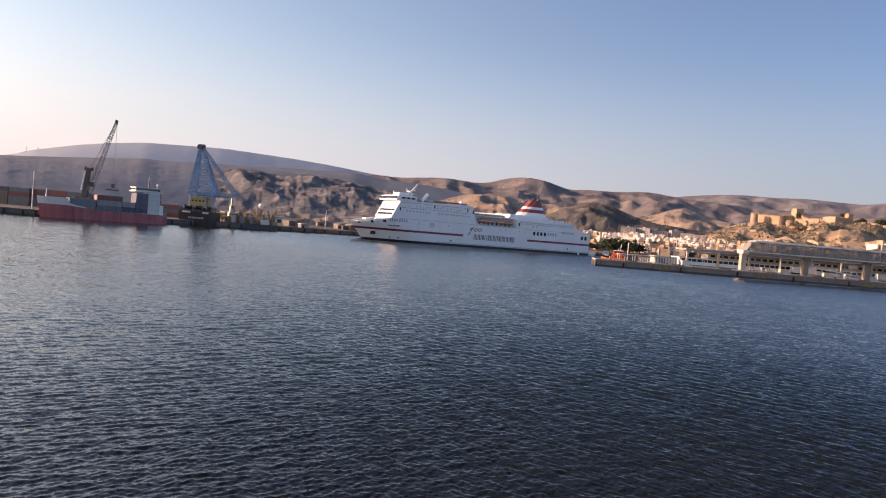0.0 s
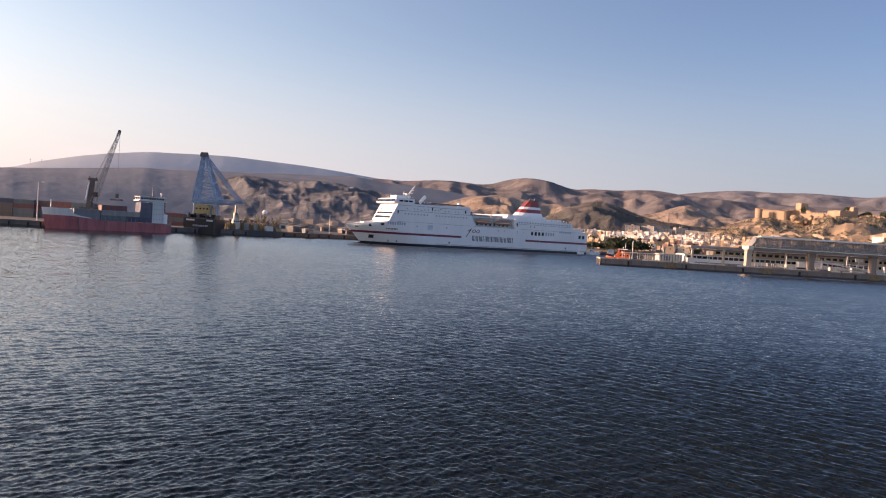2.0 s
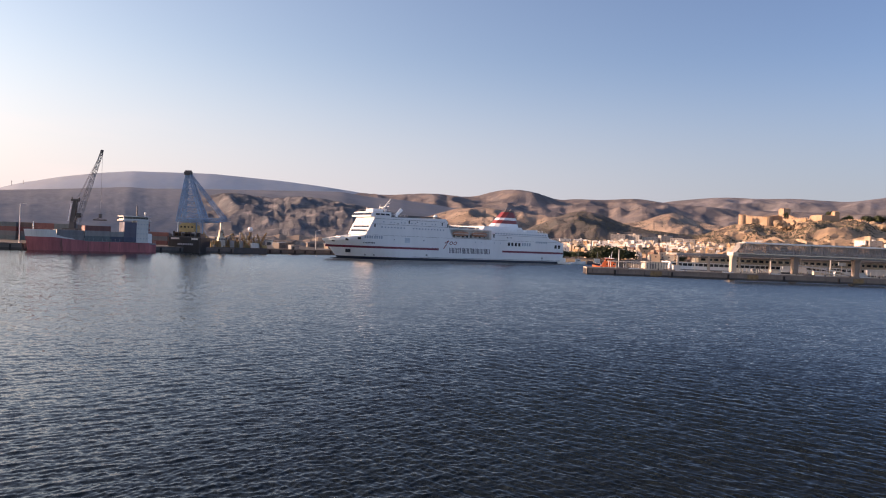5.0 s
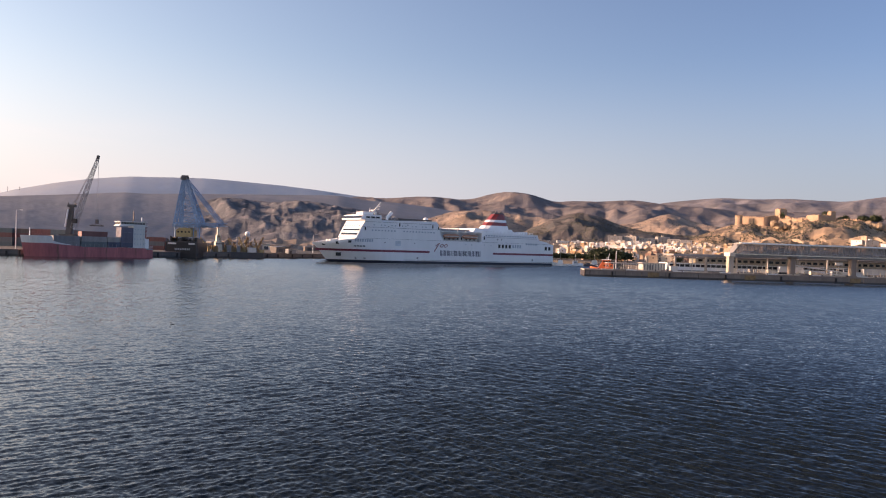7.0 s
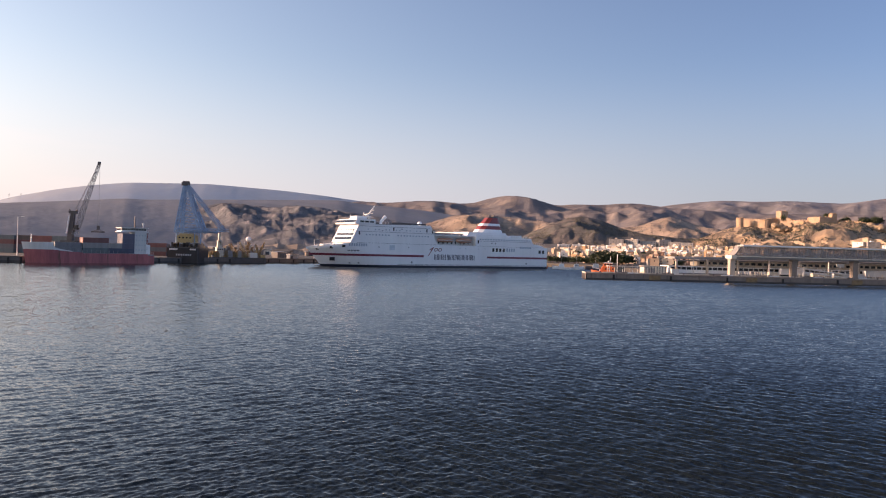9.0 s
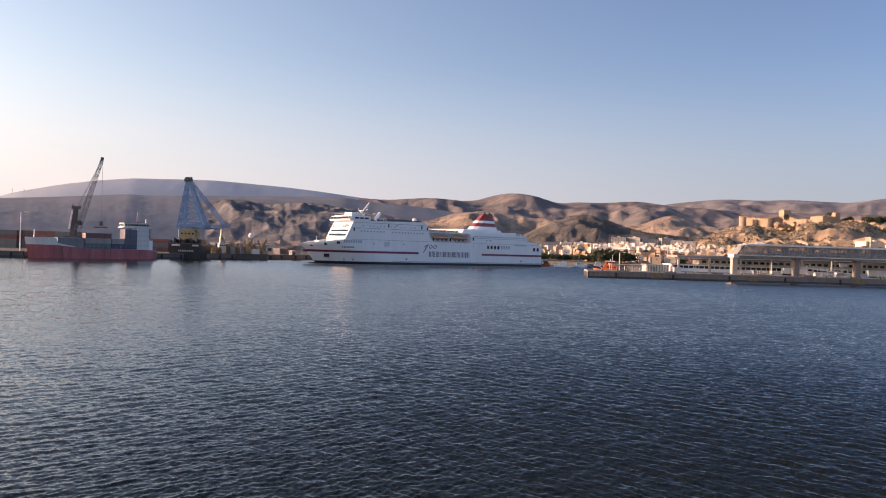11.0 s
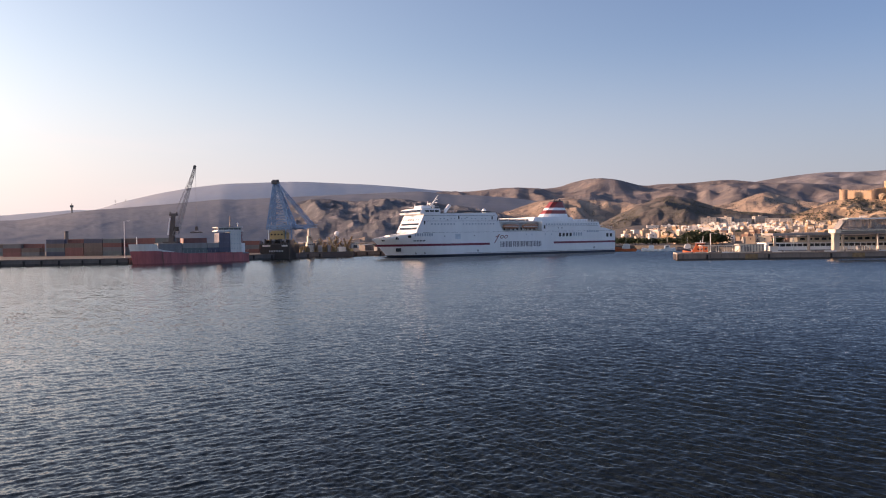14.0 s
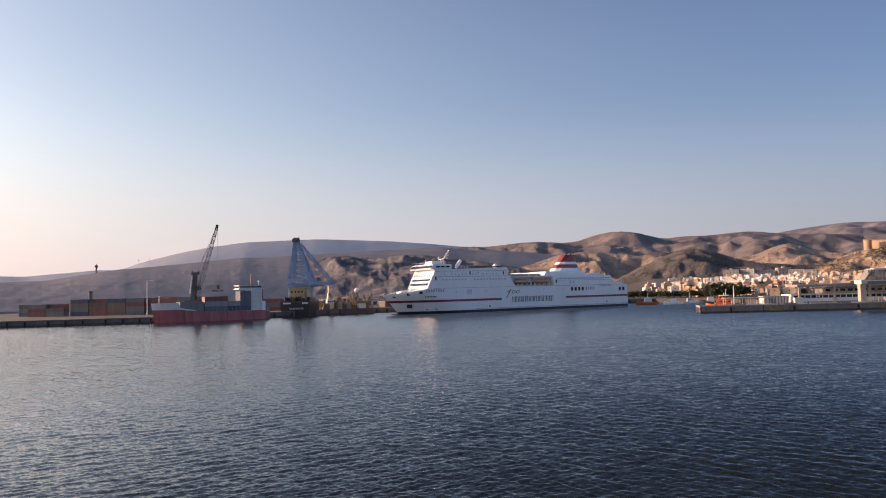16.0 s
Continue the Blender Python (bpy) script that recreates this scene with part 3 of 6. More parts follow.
def make_land():
    az = np.concatenate([np.arange(-74, 74.01, 0.5)])
    rs = np.interp(az, [a for a, _ in SHORE], [r for _, r in SHORE])
    t = np.concatenate([[0, 0], np.linspace(0, 1, 26)[1:] ** 2])
    rows = []
    for k, tt in enumerate(t):
        r = rs + (4800 - rs) * tt
        z = np.full_like(r, -4.0) if k == 0 else np.full_like(r, 3.0)
        up = np.clip((r - 620) / 700, 0, 1) * 26 * np.clip((az - 3) / 5, 0, 1)
        z = z + (up if k else 0)
        rows.append(np.stack([r * np.sin(np.radians(az)), r * np.cos(np.radians(az)), z], -1))
    soil = mat("dusty_ground", (0.085, 0.078, 0.072), 0.95, var=0.2, scale=0.02, tint=((0.10, 0.09, 0.075), 0.5))
    tagged(new("ground", grid_mesh("ground", np.array(rows), soil, False)), "dusty flat harbour land behind the wharves", "ground", kind="structure")
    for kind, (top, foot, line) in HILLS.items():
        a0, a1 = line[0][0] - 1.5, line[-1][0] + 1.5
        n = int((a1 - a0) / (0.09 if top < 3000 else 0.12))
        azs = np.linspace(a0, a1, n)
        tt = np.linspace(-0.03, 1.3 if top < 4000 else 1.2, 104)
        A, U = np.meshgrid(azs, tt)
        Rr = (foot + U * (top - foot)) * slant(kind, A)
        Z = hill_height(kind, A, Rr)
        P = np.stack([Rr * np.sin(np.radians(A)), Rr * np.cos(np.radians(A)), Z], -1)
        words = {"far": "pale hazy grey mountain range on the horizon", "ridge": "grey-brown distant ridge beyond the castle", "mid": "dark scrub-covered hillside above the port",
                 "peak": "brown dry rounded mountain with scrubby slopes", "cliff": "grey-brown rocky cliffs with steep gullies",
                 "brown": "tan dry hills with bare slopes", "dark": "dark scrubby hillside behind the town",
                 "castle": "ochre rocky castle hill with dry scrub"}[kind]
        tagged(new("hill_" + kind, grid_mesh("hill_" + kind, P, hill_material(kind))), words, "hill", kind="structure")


make_land()


def land_z(az, r):
    z = 3 + np.clip((r - 620) / 700, 0, 1) * 26 * np.clip((az - 3) / 5, 0, 1)
    return max(float(z), *(float(hill_height(k, np.array(float(az)), np.array(float(r)))) for k in ("cliff", "brown", "dark", "castle")))



def make_scrub():
    """Low dry bushes over the nearer hills, one sheet of clumps for each hill."""
    rng = np.random.RandomState(12)
    green = mat("dusty_scrub", (0.085, 0.082, 0.062), 0.9, var=0.35, scale=0.02, spec=0.1)
    for kind, n, a0, a1, f0, f1, big in (("castle", 17000, 17.5, 34, 0.05, 1.0, 1.15), ("dark", 7000, 5.5, 22, 0.1, 1.0, 1.15), ("brown", 5000, -3, 22, 0.1, 1.0, 1.2)):
        top, foot = HILLS[kind][:2]
        az = rng.uniform(a0, a1, n)
        r = (foot + rng.uniform(f0, f1, n) * (top - foot)) * slant(kind, az)
        keep = fbm(np.radians(az) * top / 60, r / 60, 77, 4) > (0.38 if kind == "castle" else 0.46)
        az, r = az[keep], r[keep]
        z = hill_height(kind, az, r)
        v, f = [], []
        for a, q, h in zip(az, r, z):
            s = big * rng.uniform(0.5, 1.35)
            x, y = q * math.sin(math.radians(a)), q * math.cos(math.radians(a))
            k = len(v)
            ring = [(x + s * rng.uniform(0.7, 1.3) * math.cos(t), y + s * rng.uniform(0.7, 1.3) * math.sin(t)) for t in (0.3, 1.5, 2.8, 4.0, 5.2)]
            v += [(cx, cy, h - 0.8) for cx, cy in ring] + [((cx + x) / 2, (cy + y) / 2, h + s * rng.uniform(0.5, 0.9)) for cx, cy in ring]
            f += [(k + i, k + (i + 1) % 5, k + 5 + (i + 1) % 5, k + 5 + i) for i in range(5)] + [(k + 5, k + 6, k + 7, k + 8, k + 9)]
        me = bpy.data.meshes.new("scrub")
        me.from_pydata(v, [], f)
        me.materials.append(green)
        tagged(new("scrub", me), "low dusty green bushes scattered over the hillside", "bushes", kind="stuff")


make_scrub()

# ---- the ferry ----
PANES = {}


def pane(parent, x, y, z, w, h, material, name="window", depth=0.10, face="side"):
    """One window set into a wall; x, y, z is its middle."""
    key = (w, h, material.name, face, depth)
    if key not in PANES:
        s = Shape()
        if face == "side":
            s.box(-w / 2, -depth / 2, -h / 2, w / 2, depth / 2, h / 2)
        else:
            s.box(-depth / 2, -w / 2, -h / 2, depth / 2, w / 2, h / 2)
        PANES[key] = s.mesh("pane", material)
    return part(name, PANES[key], material, parent, at=pose(x, y, z))


def stem(z):
    return 78.0 + 10.0 * z / 11.2 if z > 0 else 78.0 + z * 0.6


def half_breadth(x, z):
    t = min(1.0, max(0.0, (stem(z) - x) / (44.0 - 1.3 * z)))
    return 13.0 * (1 - (1 - t) ** 2.2) + 0.05


def sheer(x):
    return 14.5 if x < 64 else 14.5 - 3.3 * ((x - 64) / 24.0)


def hull_band(z_of, n=64, side=1, out=0.0, x0=-86.0, x1=None):
    """Grid of points on the hull between fractions of height; z_of(x) gives the levels."""
    rows = []
    levels = len(z_of(0))
    for k in range(levels):
        row = []
        for i in range(n + 1):
            u = i / n
            zr = z_of(0)[k]
            end = stem(min(zr, 11.2)) if x1 is None else x1
            x = x0 + (end - x0) * (1 - (1 - u) ** 1.7 if x1 is None else u)
            z = z_of(x)[k]
            row.append((x, side * (half_breadth(x, min(z, 11.2)) + out), z))
        rows.append(row)
    return rows


def make_ferry():
    f = thing("ferry", pose(-4.3, 469.7, 0, 0, 0, 213.0), "large white passenger car ferry with red stripe and funnel, under way", "ferry")
    # hull: lofted sides, transom and decks
    s = Shape()
    fr = [-3, -1, 0.9]

    def lv(x):
        t = sheer(x)
        return fr + [2.5, 5.0, 7.5, 9.5, t - 1.5 if t > 11.5 else t * 0.93, t]
    for side in (1, -1):
        rows = hull_band(lv, side=side)
        m = len(rows[0])
        s.add([p for r in rows for p in r], [(k * m + i, k * m + i + 1, (k + 1) * m + i + 1, (k + 1) * m + i) for k in range(len(rows) - 1) for i in range(m - 1)])
    s.add([(-86, -13.05, -3), (-86, 13.05, -3), (-86, 13.05, 14.5), (-86, -13.05, 14.5)], [(0, 1, 2, 3)])
    xs = [-86 + 174 * i / 60 for i in range(60)]
    top = [(x, half_breadth(x, 11.2) - 0.1, sheer(x) - (1.1 if x > 66 else 0.05)) for x in xs]
    s.add(top + [(x, -y, z) for x, y, z in top], [(i, i + 1, 60 + i + 1, 60 + i) for i in range(59)])
    part("hull", s, WHITE, f, smooth=False)
    for side in (1, -1):
        s = Shape()
        rows = hull_band(lambda x: [-0.8, 0.3, 1.45], side=side, out=0.06)
        m = len(rows[0])
        s.add([p for r in rows for p in r], [(k * m + i, k * m + i + 1, (k + 1) * m + i + 1, (k + 1) * m + i) for k in range(2) for i in range(m - 1)])
        part("boot_top", s, BOOT, f, "dark blue waterline band")
        for x0, x1 in ((15.4, 86.0), (-86.0, -33.7)):
            s = Shape()
            rows = hull_band(lambda x: [6.6, 7.85], side=side, out=0.05, x0=x0, x1=x1)
            m = len(rows[0])
            s.add([p for r in rows for p in r], [(i, i + 1, m + i + 1, m + i) for i in range(m - 1)])
            part("stripe", s, STRIPE, f, "dark red hull stripe")
        s = Shape().tube((-86, side * 13.1, 2.0), (34, side * 13.1, 2.0), 0.16, n=4)
        part("rubbing_strake", s, GREY, f)
    s = Shape()
    s.loft([[(x, 1.7 * k * math.cos(a), -1.0 + 1.6 * k * math.sin(a)) for a in [2 * math.pi * i / 10 for i in range(10)]]
            for x, k in ((76, 1.0), (80, 1.0), (83, 0.75), (84.3, 0.3))])
    part("bulbous_bow", s, BOOT, f, smooth=True)
    # forward superstructure
    s = Shape().side([(66, 14.5), (60.4, 25.4), (11, 26.4), (9.5, 24.5), (7.5, 18.0), (5, 14.5)], -12.98, 12.98)
    house = part("forward_superstructure", s, WHITE, f)
    for z0, z1 in ((16.3, 17.6), (18.9, 20.0), (21.6, 22.6)):
        for k in range(7):
            y = -11.2 + 3.3 * k
            q = Shape()
            xa, xb = 66 - 5.6 * (z0 - 14.5) / 10.9, 66 - 5.6 * (z1 - 14.5) / 10.9
            w = 3.1 if z0 < 21 else 1.0
            q.side([(xa + 0.07, z0), (xb + 0.07, z1), (xb - 0.3, z1), (xa - 0.3, z0)], y, y + w)
            part("front_window", q, GLASS, house, "dark window of the front decks")
    for z in (18.1, 20.7, 23.4):
        xa = 66 - 5.6 * (z - 14.5) / 10.9
        part("front_ledge", Shape().box(xa - 0.4, -13.0, z - 0.12, xa + 0.35, 13.0, z + 0.12), WHITE, house)
    # bridge with wings
    s = Shape().side([(63.2, 25.4), (63.6, 26.2), (62.0, 28.3), (50, 28.3), (50, 25.4)], -13.6, 13.6)
    bridge = part("bridge", s, WHITE, f, "white wheelhouse with wings")
    part("bridge_roof", Shape().box(49, -11, 28.3, 61.5, 11, 28.7), WHITE_OLD, bridge)
    part("chart_house", Shape().side([(58.5, 28.7), (57.8, 30.6), (51.5, 30.6), (51.0, 28.7)], -4.5, 4.5), WHITE, bridge)
    part("monkey_rail", Shape().tube((49.5, 10.8, 29.7), (61.2, 10.8, 29.7), 0.07, n=4).tube((61.2, 10.8, 29.7), (61.2, -10.8, 29.7), 0.07, n=4), WHITE_OLD, bridge)
    for k in range(9):
        y = -13.3 + 3.0 * k
        part("bridge_window", Shape().side([(63.58, 26.4), (62.45, 27.85), (62.1, 27.85), (63.2, 26.4)], y, y + 2.6), GLASS, bridge)
    for k in range(3):
        pane(bridge, 52.5 + 3.2 * k, 13.62, 27.0, 2.6, 1.0, GLASS)
    # windows along the port and starboard sides
    for side in (1, -1):
        y = side * 13.06
        for k in range(21):
            if k not in (8, 9):
                pane(house, 55.5 - 2.15 * k, y, 19.4, 0.9, 0.8, PALE_GLASS)
        for k in range(18):
            if k % 3 != 1:
                pane(house, 54.5 - 2.4 * k, y, 22.6, 0.7, 0.7, PALE_GLASS)
        for x, z in ((60.3, 20.2), (37.2, 23.2), (13.5, 23.0), (9.4, 22.4)):
            pane(house, x, y, z, 0.8, 1.9, GLASS, "side_door")
        for x, z in ((47.0, 12.2), (26.4, 12.4), (44.9, 22.0), (31.5, 23.4)):
            pane(f, x, y * 1.004, z, 0.7, 0.6, GREY, "porthole")
        for k in range(4):
            pane(f, 66.2 - 1.5 * k, y * (0.985 if k < 2 else 0.998), 13.2, 1.0, 1.7, PALE_GLASS)
            pane(f, 60.0 - 1.5 * k, y, 13.2, 1.0, 1.7, PALE_GLASS)
            pane(f, -38.9 - 2.9 * k, y, 12.2, 1.7, 2.3, GLASS)
            pane(f, -50.5 - 2.0 * k, y, 12.4, 1.2, 2.2, PALE_GLASS)
        for k in range(7):
            pane(f, -62.0 - 1.5 * k, y, 14.2, 1.0, 1.2, PALE_GLASS)
        for x, w in ((-79.2, 1.9), (-82.4, 1.9)):
            pane(f, x, y, 11.6, w, 2.3, GLASS, "mooring_port", 0.12)
        for x, z, w in ((38, 12.0, 3.6),):
            pane(f, x, y, z, w, 3.0, mat("faint_crest", (0.62, 0.68, 0.72), 0.4), "faded_mark", 0.08)
        for x, z in ((24.0, 3.3), (-67.5, 3.4), (59.0, 2.7), (64.0, 2.6)):
            pane(f, x, side * (half_breadth(x, z) + 0.03), z, 1.2, 1.1, GREY, "hull_mark", 0.1)
        for x in (-12, -16.5, -27, -32):
            pane(f, x, y, 12.6, 0.4, 0.9, PALE_GLASS)
        yy = half_breadth(74.0, 5.6)
        part("anchor_pocket", Shape().box(-1.5, -0.25, -1.0, 1.5, 0.25, 1.0), BLACK, f, at=pose(74.0, side * (yy - 0.1), 4.6, 0, 0, -side * 22))
        for x in (82.5, 76.0, 69.5):
            yy = half_breadth(x, sheer(x) - 1.9)
            part("fairlead", Shape().box(-0.9, -0.3, -0.7, 0.9, 0.3, 0.7), BLACK, f, at=pose(x, side * (yy - 0.12), sheer(x) - 1.5, 0, 0, -side * (30 if x > 80 else 20 if x > 74 else 10)))
    # company lettering as plain dark bars, the figure above it as red strokes
    x = 7.5
    for k, w in enumerate((1.35, 1.4, 1.6, 1.2, 1.9, 1.1, 1.5, 0.5, 1.35, 1.1, 1.4, 1.4, 1.6, 1.6, 1.1, 1.6)):
        q = Shape().box(x - 0.45, 13.0, 5.1, x, 13.12, 8.5)
        if w > 0.6:
            q.box(x - w, 13.0, 5.1, x - w + 0.40, 13.12, 8.5)
        part("letter_bar", q, NAVY, f, "dark navy bar of lettering")
        x -= w + 0.62
    q = Shape()
    q.side([(12.2, 7.6), (8.6, 13.0), (8.0, 13.0), (11.6, 7.6)], 13.0, 13.12).side([(11.2, 11.4), (8.4, 12.9), (8.4, 12.4), (11.0, 11.0)], 13.0, 13.12)
    part("figure_stroke", q, RED, f, "slanted red stroke of the emblem")
    for cx in (6.4, 3.4):
        q = Shape()
        n = 14
        ring = [(math.cos(2 * math.pi * i / n), math.sin(2 * math.pi * i / n)) for i in range(n)]
        pts = [(cx + 1.3 * c - 0.4 * t, 13.10, 11.4 + 1.1 * t) for c, t in ring] + [(cx + 0.85 * c - 0.3 * t, 13.10, 11.4 + 0.7 * t) for c, t in ring]
        q.add(pts, [(i, (i + 1) % n, n + (i + 1) % n, n + i) for i in range(n)])
        part("figure_ring", q, RED, f, "red ring of the emblem")
    # lifeboat recess
    part("boat_deck_house", Shape().box(-24.5, -8.2, 14.5, 8, 8.2, 20.6), WHITE_OLD, f)
    part("upper_deck", Shape().box(-25, -10.5, 20.6, 8.5, 10.5, 21.0), WHITE_OLD, f)
    for side in (1, -1):
        for x in (-1.8, -16.4):
            boat = Shape()
            n = 10
            boat.loft([[(x + dx, side * 11.0 + 1.55 * w * math.cos(2 * math.pi * i / n), 17.7 + 1.5 * w * math.sin(2 * math.pi * i / n)) for i in range(n)]
                       for dx, w in ((-6.2, 0.25), (-5.4, 0.7), (-3.0, 1), (3.0, 1), (5.4, 0.7), (6.2, 0.25))])
            lb = part("lifeboat", boat, RUSTBOAT, f, "faded orange enclosed lifeboat", smooth=True)
            part("lifeboat_band", Shape().box(x - 5.6, side * 11.0 - 1.66, 17.4, x + 5.6, side * 11.0 + 1.66, 17.7), WHITE_OLD, lb)
            for dx in (-4.6, 4.6):
                part("davit", Shape().tube((x + dx, side * 9.0, 14.6), (x + dx, side * 9.4, 20.2), 0.28).tube((x + dx, side * 9.4, 20.2), (x + dx, side * 12.4, 20.9), 0.26)
                     .tube((x + dx, side * 11.2, 20.6), (x + dx, side * 11.2, 19.0), 0.08), WHITE_OLD, f)
        part("deck_rail", Shape().tube((-24.5, side * 12.8, 15.6), (5, side * 12.8, 15.6), 0.07, n=4).tube((-24.5, side * 12.8, 15.1), (5, side * 12.8, 15.1), 0.05, n=4), WHITE_OLD, f)
        for k in range(11):
            part("rail_post", Shape().tube((-24.4 + 2.9 * k, side * 12.8, 14.5), (-24.4 + 2.9 * k, side * 12.8, 15.6), 0.06, n=4), WHITE_OLD, f)
        part("awning_edge", Shape().box(14.5, side * 13.0 - 0.15, 26.4, 38.5, side * 13.0 + 0.1, 27.2), DARK, f, "dark awning along the deck edge")
        for k in range(9):
            part("rail_post", Shape().tube((56 - 2.2 * k, side * 12.6, 26.2), (56 - 2.2 * k, side * 12.6, 27.4), 0.07, n=4), WHITE_OLD, f)
        part("deck_rail", Shape().tube((57, side * 12.6, 27.4), (38, side * 12.6, 27.4), 0.07, n=4), WHITE_OLD, f)
    for k in range(5):
        part("roof_beam", Shape().box(5 - 6.5 * k, -9.5, 22.6, 5.5 - 6.5 * k, 9.5, 23.0).tube((5.2 - 6.5 * k, 9.2, 21), (5.2 - 6.5 * k, 9.2, 22.7), 0.14).tube((5.2 - 6.5 * k, -9.2, 21), (5.2 - 6.5 * k, -9.2, 22.7), 0.14), WHITE_OLD, f)
    part("roof_duct", Shape().box(-22, -4, 21.0, 5, 4, 22.4), GREY, f)
    # after superstructure and terraces
    s = Shape().side([(-24.5, 14.5), (-24.5, 20.8), (-71.5, 20.6), (-73.0, 17.0), (-79.0, 16.2), (-84.5, 14.5)], -12.98, 12.98)
    aft = part("after_superstructure", s, WHITE, f)
    part("after_house", Shape().side([(-19.5, 20.8), (-21.5, 23.7), (-51.5, 23.7), (-54, 20.8)], -9.5, 9.5), WHITE, f)
    part("sun_deck_house", Shape().side([(-57, 20.6), (-58, 22.3), (-68, 22.6), (-69, 20.6)], -6, 6), WHITE, f)
    for side in (1, -1):
        for k in range(20):
            pane(aft, -28.0 - 2.2 * k, side * 13.0, 19.0, 1.2, 0.8, PALE_GLASS)
        pane(aft, -26.5, side * 13.0, 17.3, 1.0, 2.2, GLASS, "side_door")
        for x in (-37.5, -40.5):
            pane(aft, x, side * 13.0, 16.6, 0.7, 0.7, GLASS, "porthole")
        part("deck_rail", Shape().tube((-25, side * 12.8, 21.8), (-71, side * 12.8, 21.6), 0.06, n=4), WHITE_OLD, f)
        for k in range(16):
            part("rail_post", Shape().tube((-25 - 3 * k, side * 12.8, 20.6), (-25 - 3 * k, side * 12.8, 21.8), 0.06, n=4), WHITE_OLD, f)
    for side in (1, -1):
        y = side * 13.0
        for x0, x1, z in ((5.2, 61.5, 14.5), (-84.0, -24.6, 14.5), (11.5, 61.0, 24.4), (-71.0, -25.0, 17.9), (9.0, 62.0, 21.2)):
            part("deck_seam", Shape().box(x0, y - 0.05, z - 0.09, x1, y + 0.05, z + 0.09), GREY, f)
        for k in range(8):
            x = 66.6 - 0.9 * k
            yy = half_breadth(x, 9.7)
            part("name_bar", Shape().box(x - 0.3, side * yy - 0.08, 9.4, x + 0.25, side * yy + 0.08, 10.2), NAVY, f)
        for k in range(9):
            part("boat_deck_window", Shape().box(-22.5 + 3.3 * k, side * 8.2 - 0.05, 15.4, -21.0 + 3.3 * k, side * 8.2 + 0.05, 17.2), GLASS, f)
        for k in range(12):
            part("recess_frame", Shape().box(-24.0 + 2.6 * k, side * 10.4 - 0.12, 14.55, -23.76 + 2.6 * k, side * 10.4 + 0.12, 20.6), WHITE_OLD, f)
        part("recess_beam", Shape().box(-24.4, side * 12.2, 20.15, 7.5, side * 12.75, 20.6), WHITE_OLD, f)
        for k in range(6):
            part("stern_rail_post", Shape().tube((-73.5 - 2.0 * k, side * 12.6, 16.4 - 0.14 * k), (-73.5 - 2.0 * k, side * 12.6, 18.0 - 0.14 * k), 0.07, n=4), WHITE_OLD, f)
        part("stern_rail", Shape().tube((-73.2, side * 12.6, 18.0), (-84.0, side * 12.6, 17.2), 0.07, n=4), WHITE_OLD, f)
        for k in range(7):
            part("vent_cowl", Shape().tube((-57.0 - 2.1 * k, side * 9.5, 20.6), (-57.0 - 2.1 * k, side * 9.5, 22.0), 0.35, 0.45, 7), WHITE_OLD, f)
    # funnel, tapering, in bands
    fun = None

    def ring(t):
        z = 23.7 + 10.6 * t
        xf, xb, hw = -32.5 - 10.0 * t, -53.5 + 3.5 * t, 5.0 - 1.5 * t
        return [(xf, -hw * 0.55, z), (xf, hw * 0.55, z), (xf - 3, hw, z), (xb + 2, hw, z), (xb, hw * 0.7, z), (xb, -hw * 0.7, z), (xb + 2, -hw, z), (xf - 3, -hw, z)]
    fun = part("funnel", Shape().loft([ring(0), ring(0.22)]), WHITE, f, "red and white banded funnel")
    for t0, t1, m in ((0.222, 0.44, RED), (0.442, 0.60, WHITE), (0.602, 0.97, RED)):
        part("funnel_band", Shape().loft([ring(t0), ring(t1)]), m, fun)
    part("funnel_cap", Shape().loft([ring(0.972), ring(1.05)]), DARK, fun, "dark sooty funnel top")
    for x, y in ((-43.5, 1.5), (-45.5, -1.5), (-47.5, 1.5), (-49.0, -1.2)):
        part("exhaust_pipe", Shape().tube((x, y, 33.6), (x - 0.4, y, 36.0), 0.6, 0.55, 8), DARK, fun)
    # masts and domes
    mast = part("radar_mast", Shape().tube((48, 0, 26), (47, 0, 31.0), 0.9, 0.7, 6).tube((49.5, 0, 29.5), (43.8, 0, 37.2), 0.6, 0.35, 6), WHITE_OLD, f)
    part("mast_arm", Shape().tube((46.5, -3.2, 32.6), (46.5, 3.2, 32.6), 0.2, n=4).tube((45.4, -2.2, 34.4), (45.4, 2.2, 34.4), 0.18, n=4), WHITE_OLD, mast)
    part("radar_scanner", Shape().box(49.2, -2.0, 31.6, 49.8, 2.0, 32.2).tube((49.5, 0, 30), (49.5, 0, 31.6), 0.25), WHITE_OLD, mast)
    part("signal_mast", Shape().tube((52, 0, 28), (51, 0, 33.5), 0.3, 0.16, 6).ball((52.4, 2.5, 29.6), 0.9), WHITE_OLD, f)
    part("satellite_dome", Shape().tube((41.5, 4, 26.4), (41.0, 4, 28), 0.8).tube((41.3, 4, 27.6), (38.2, 4, 31.0), 1.0, 1.1, 8), WHITE, f)
    part("deck_dome", Shape().ball((13.5, 4, 27.6), 1.5), WHITE, f, smooth=True)
    part("monkey_mast", Shape().tube((60, 0, 28.6), (60, 0, 31.4), 0.14).tube((60, -0.9, 30.4), (60, 0.9, 30.4), 0.1), WHITE_OLD, f)
    part("bow_windlass", Shape().box(74, -3, 11.6, 78, 3, 13.2), WHITE_OLD, f)
    part("bow_mast", Shape().tube((70, 0, 12), (70, 0, 17.0), 0.2, 0.12), WHITE_OLD, f)
    return f


ferry = make_ferry()

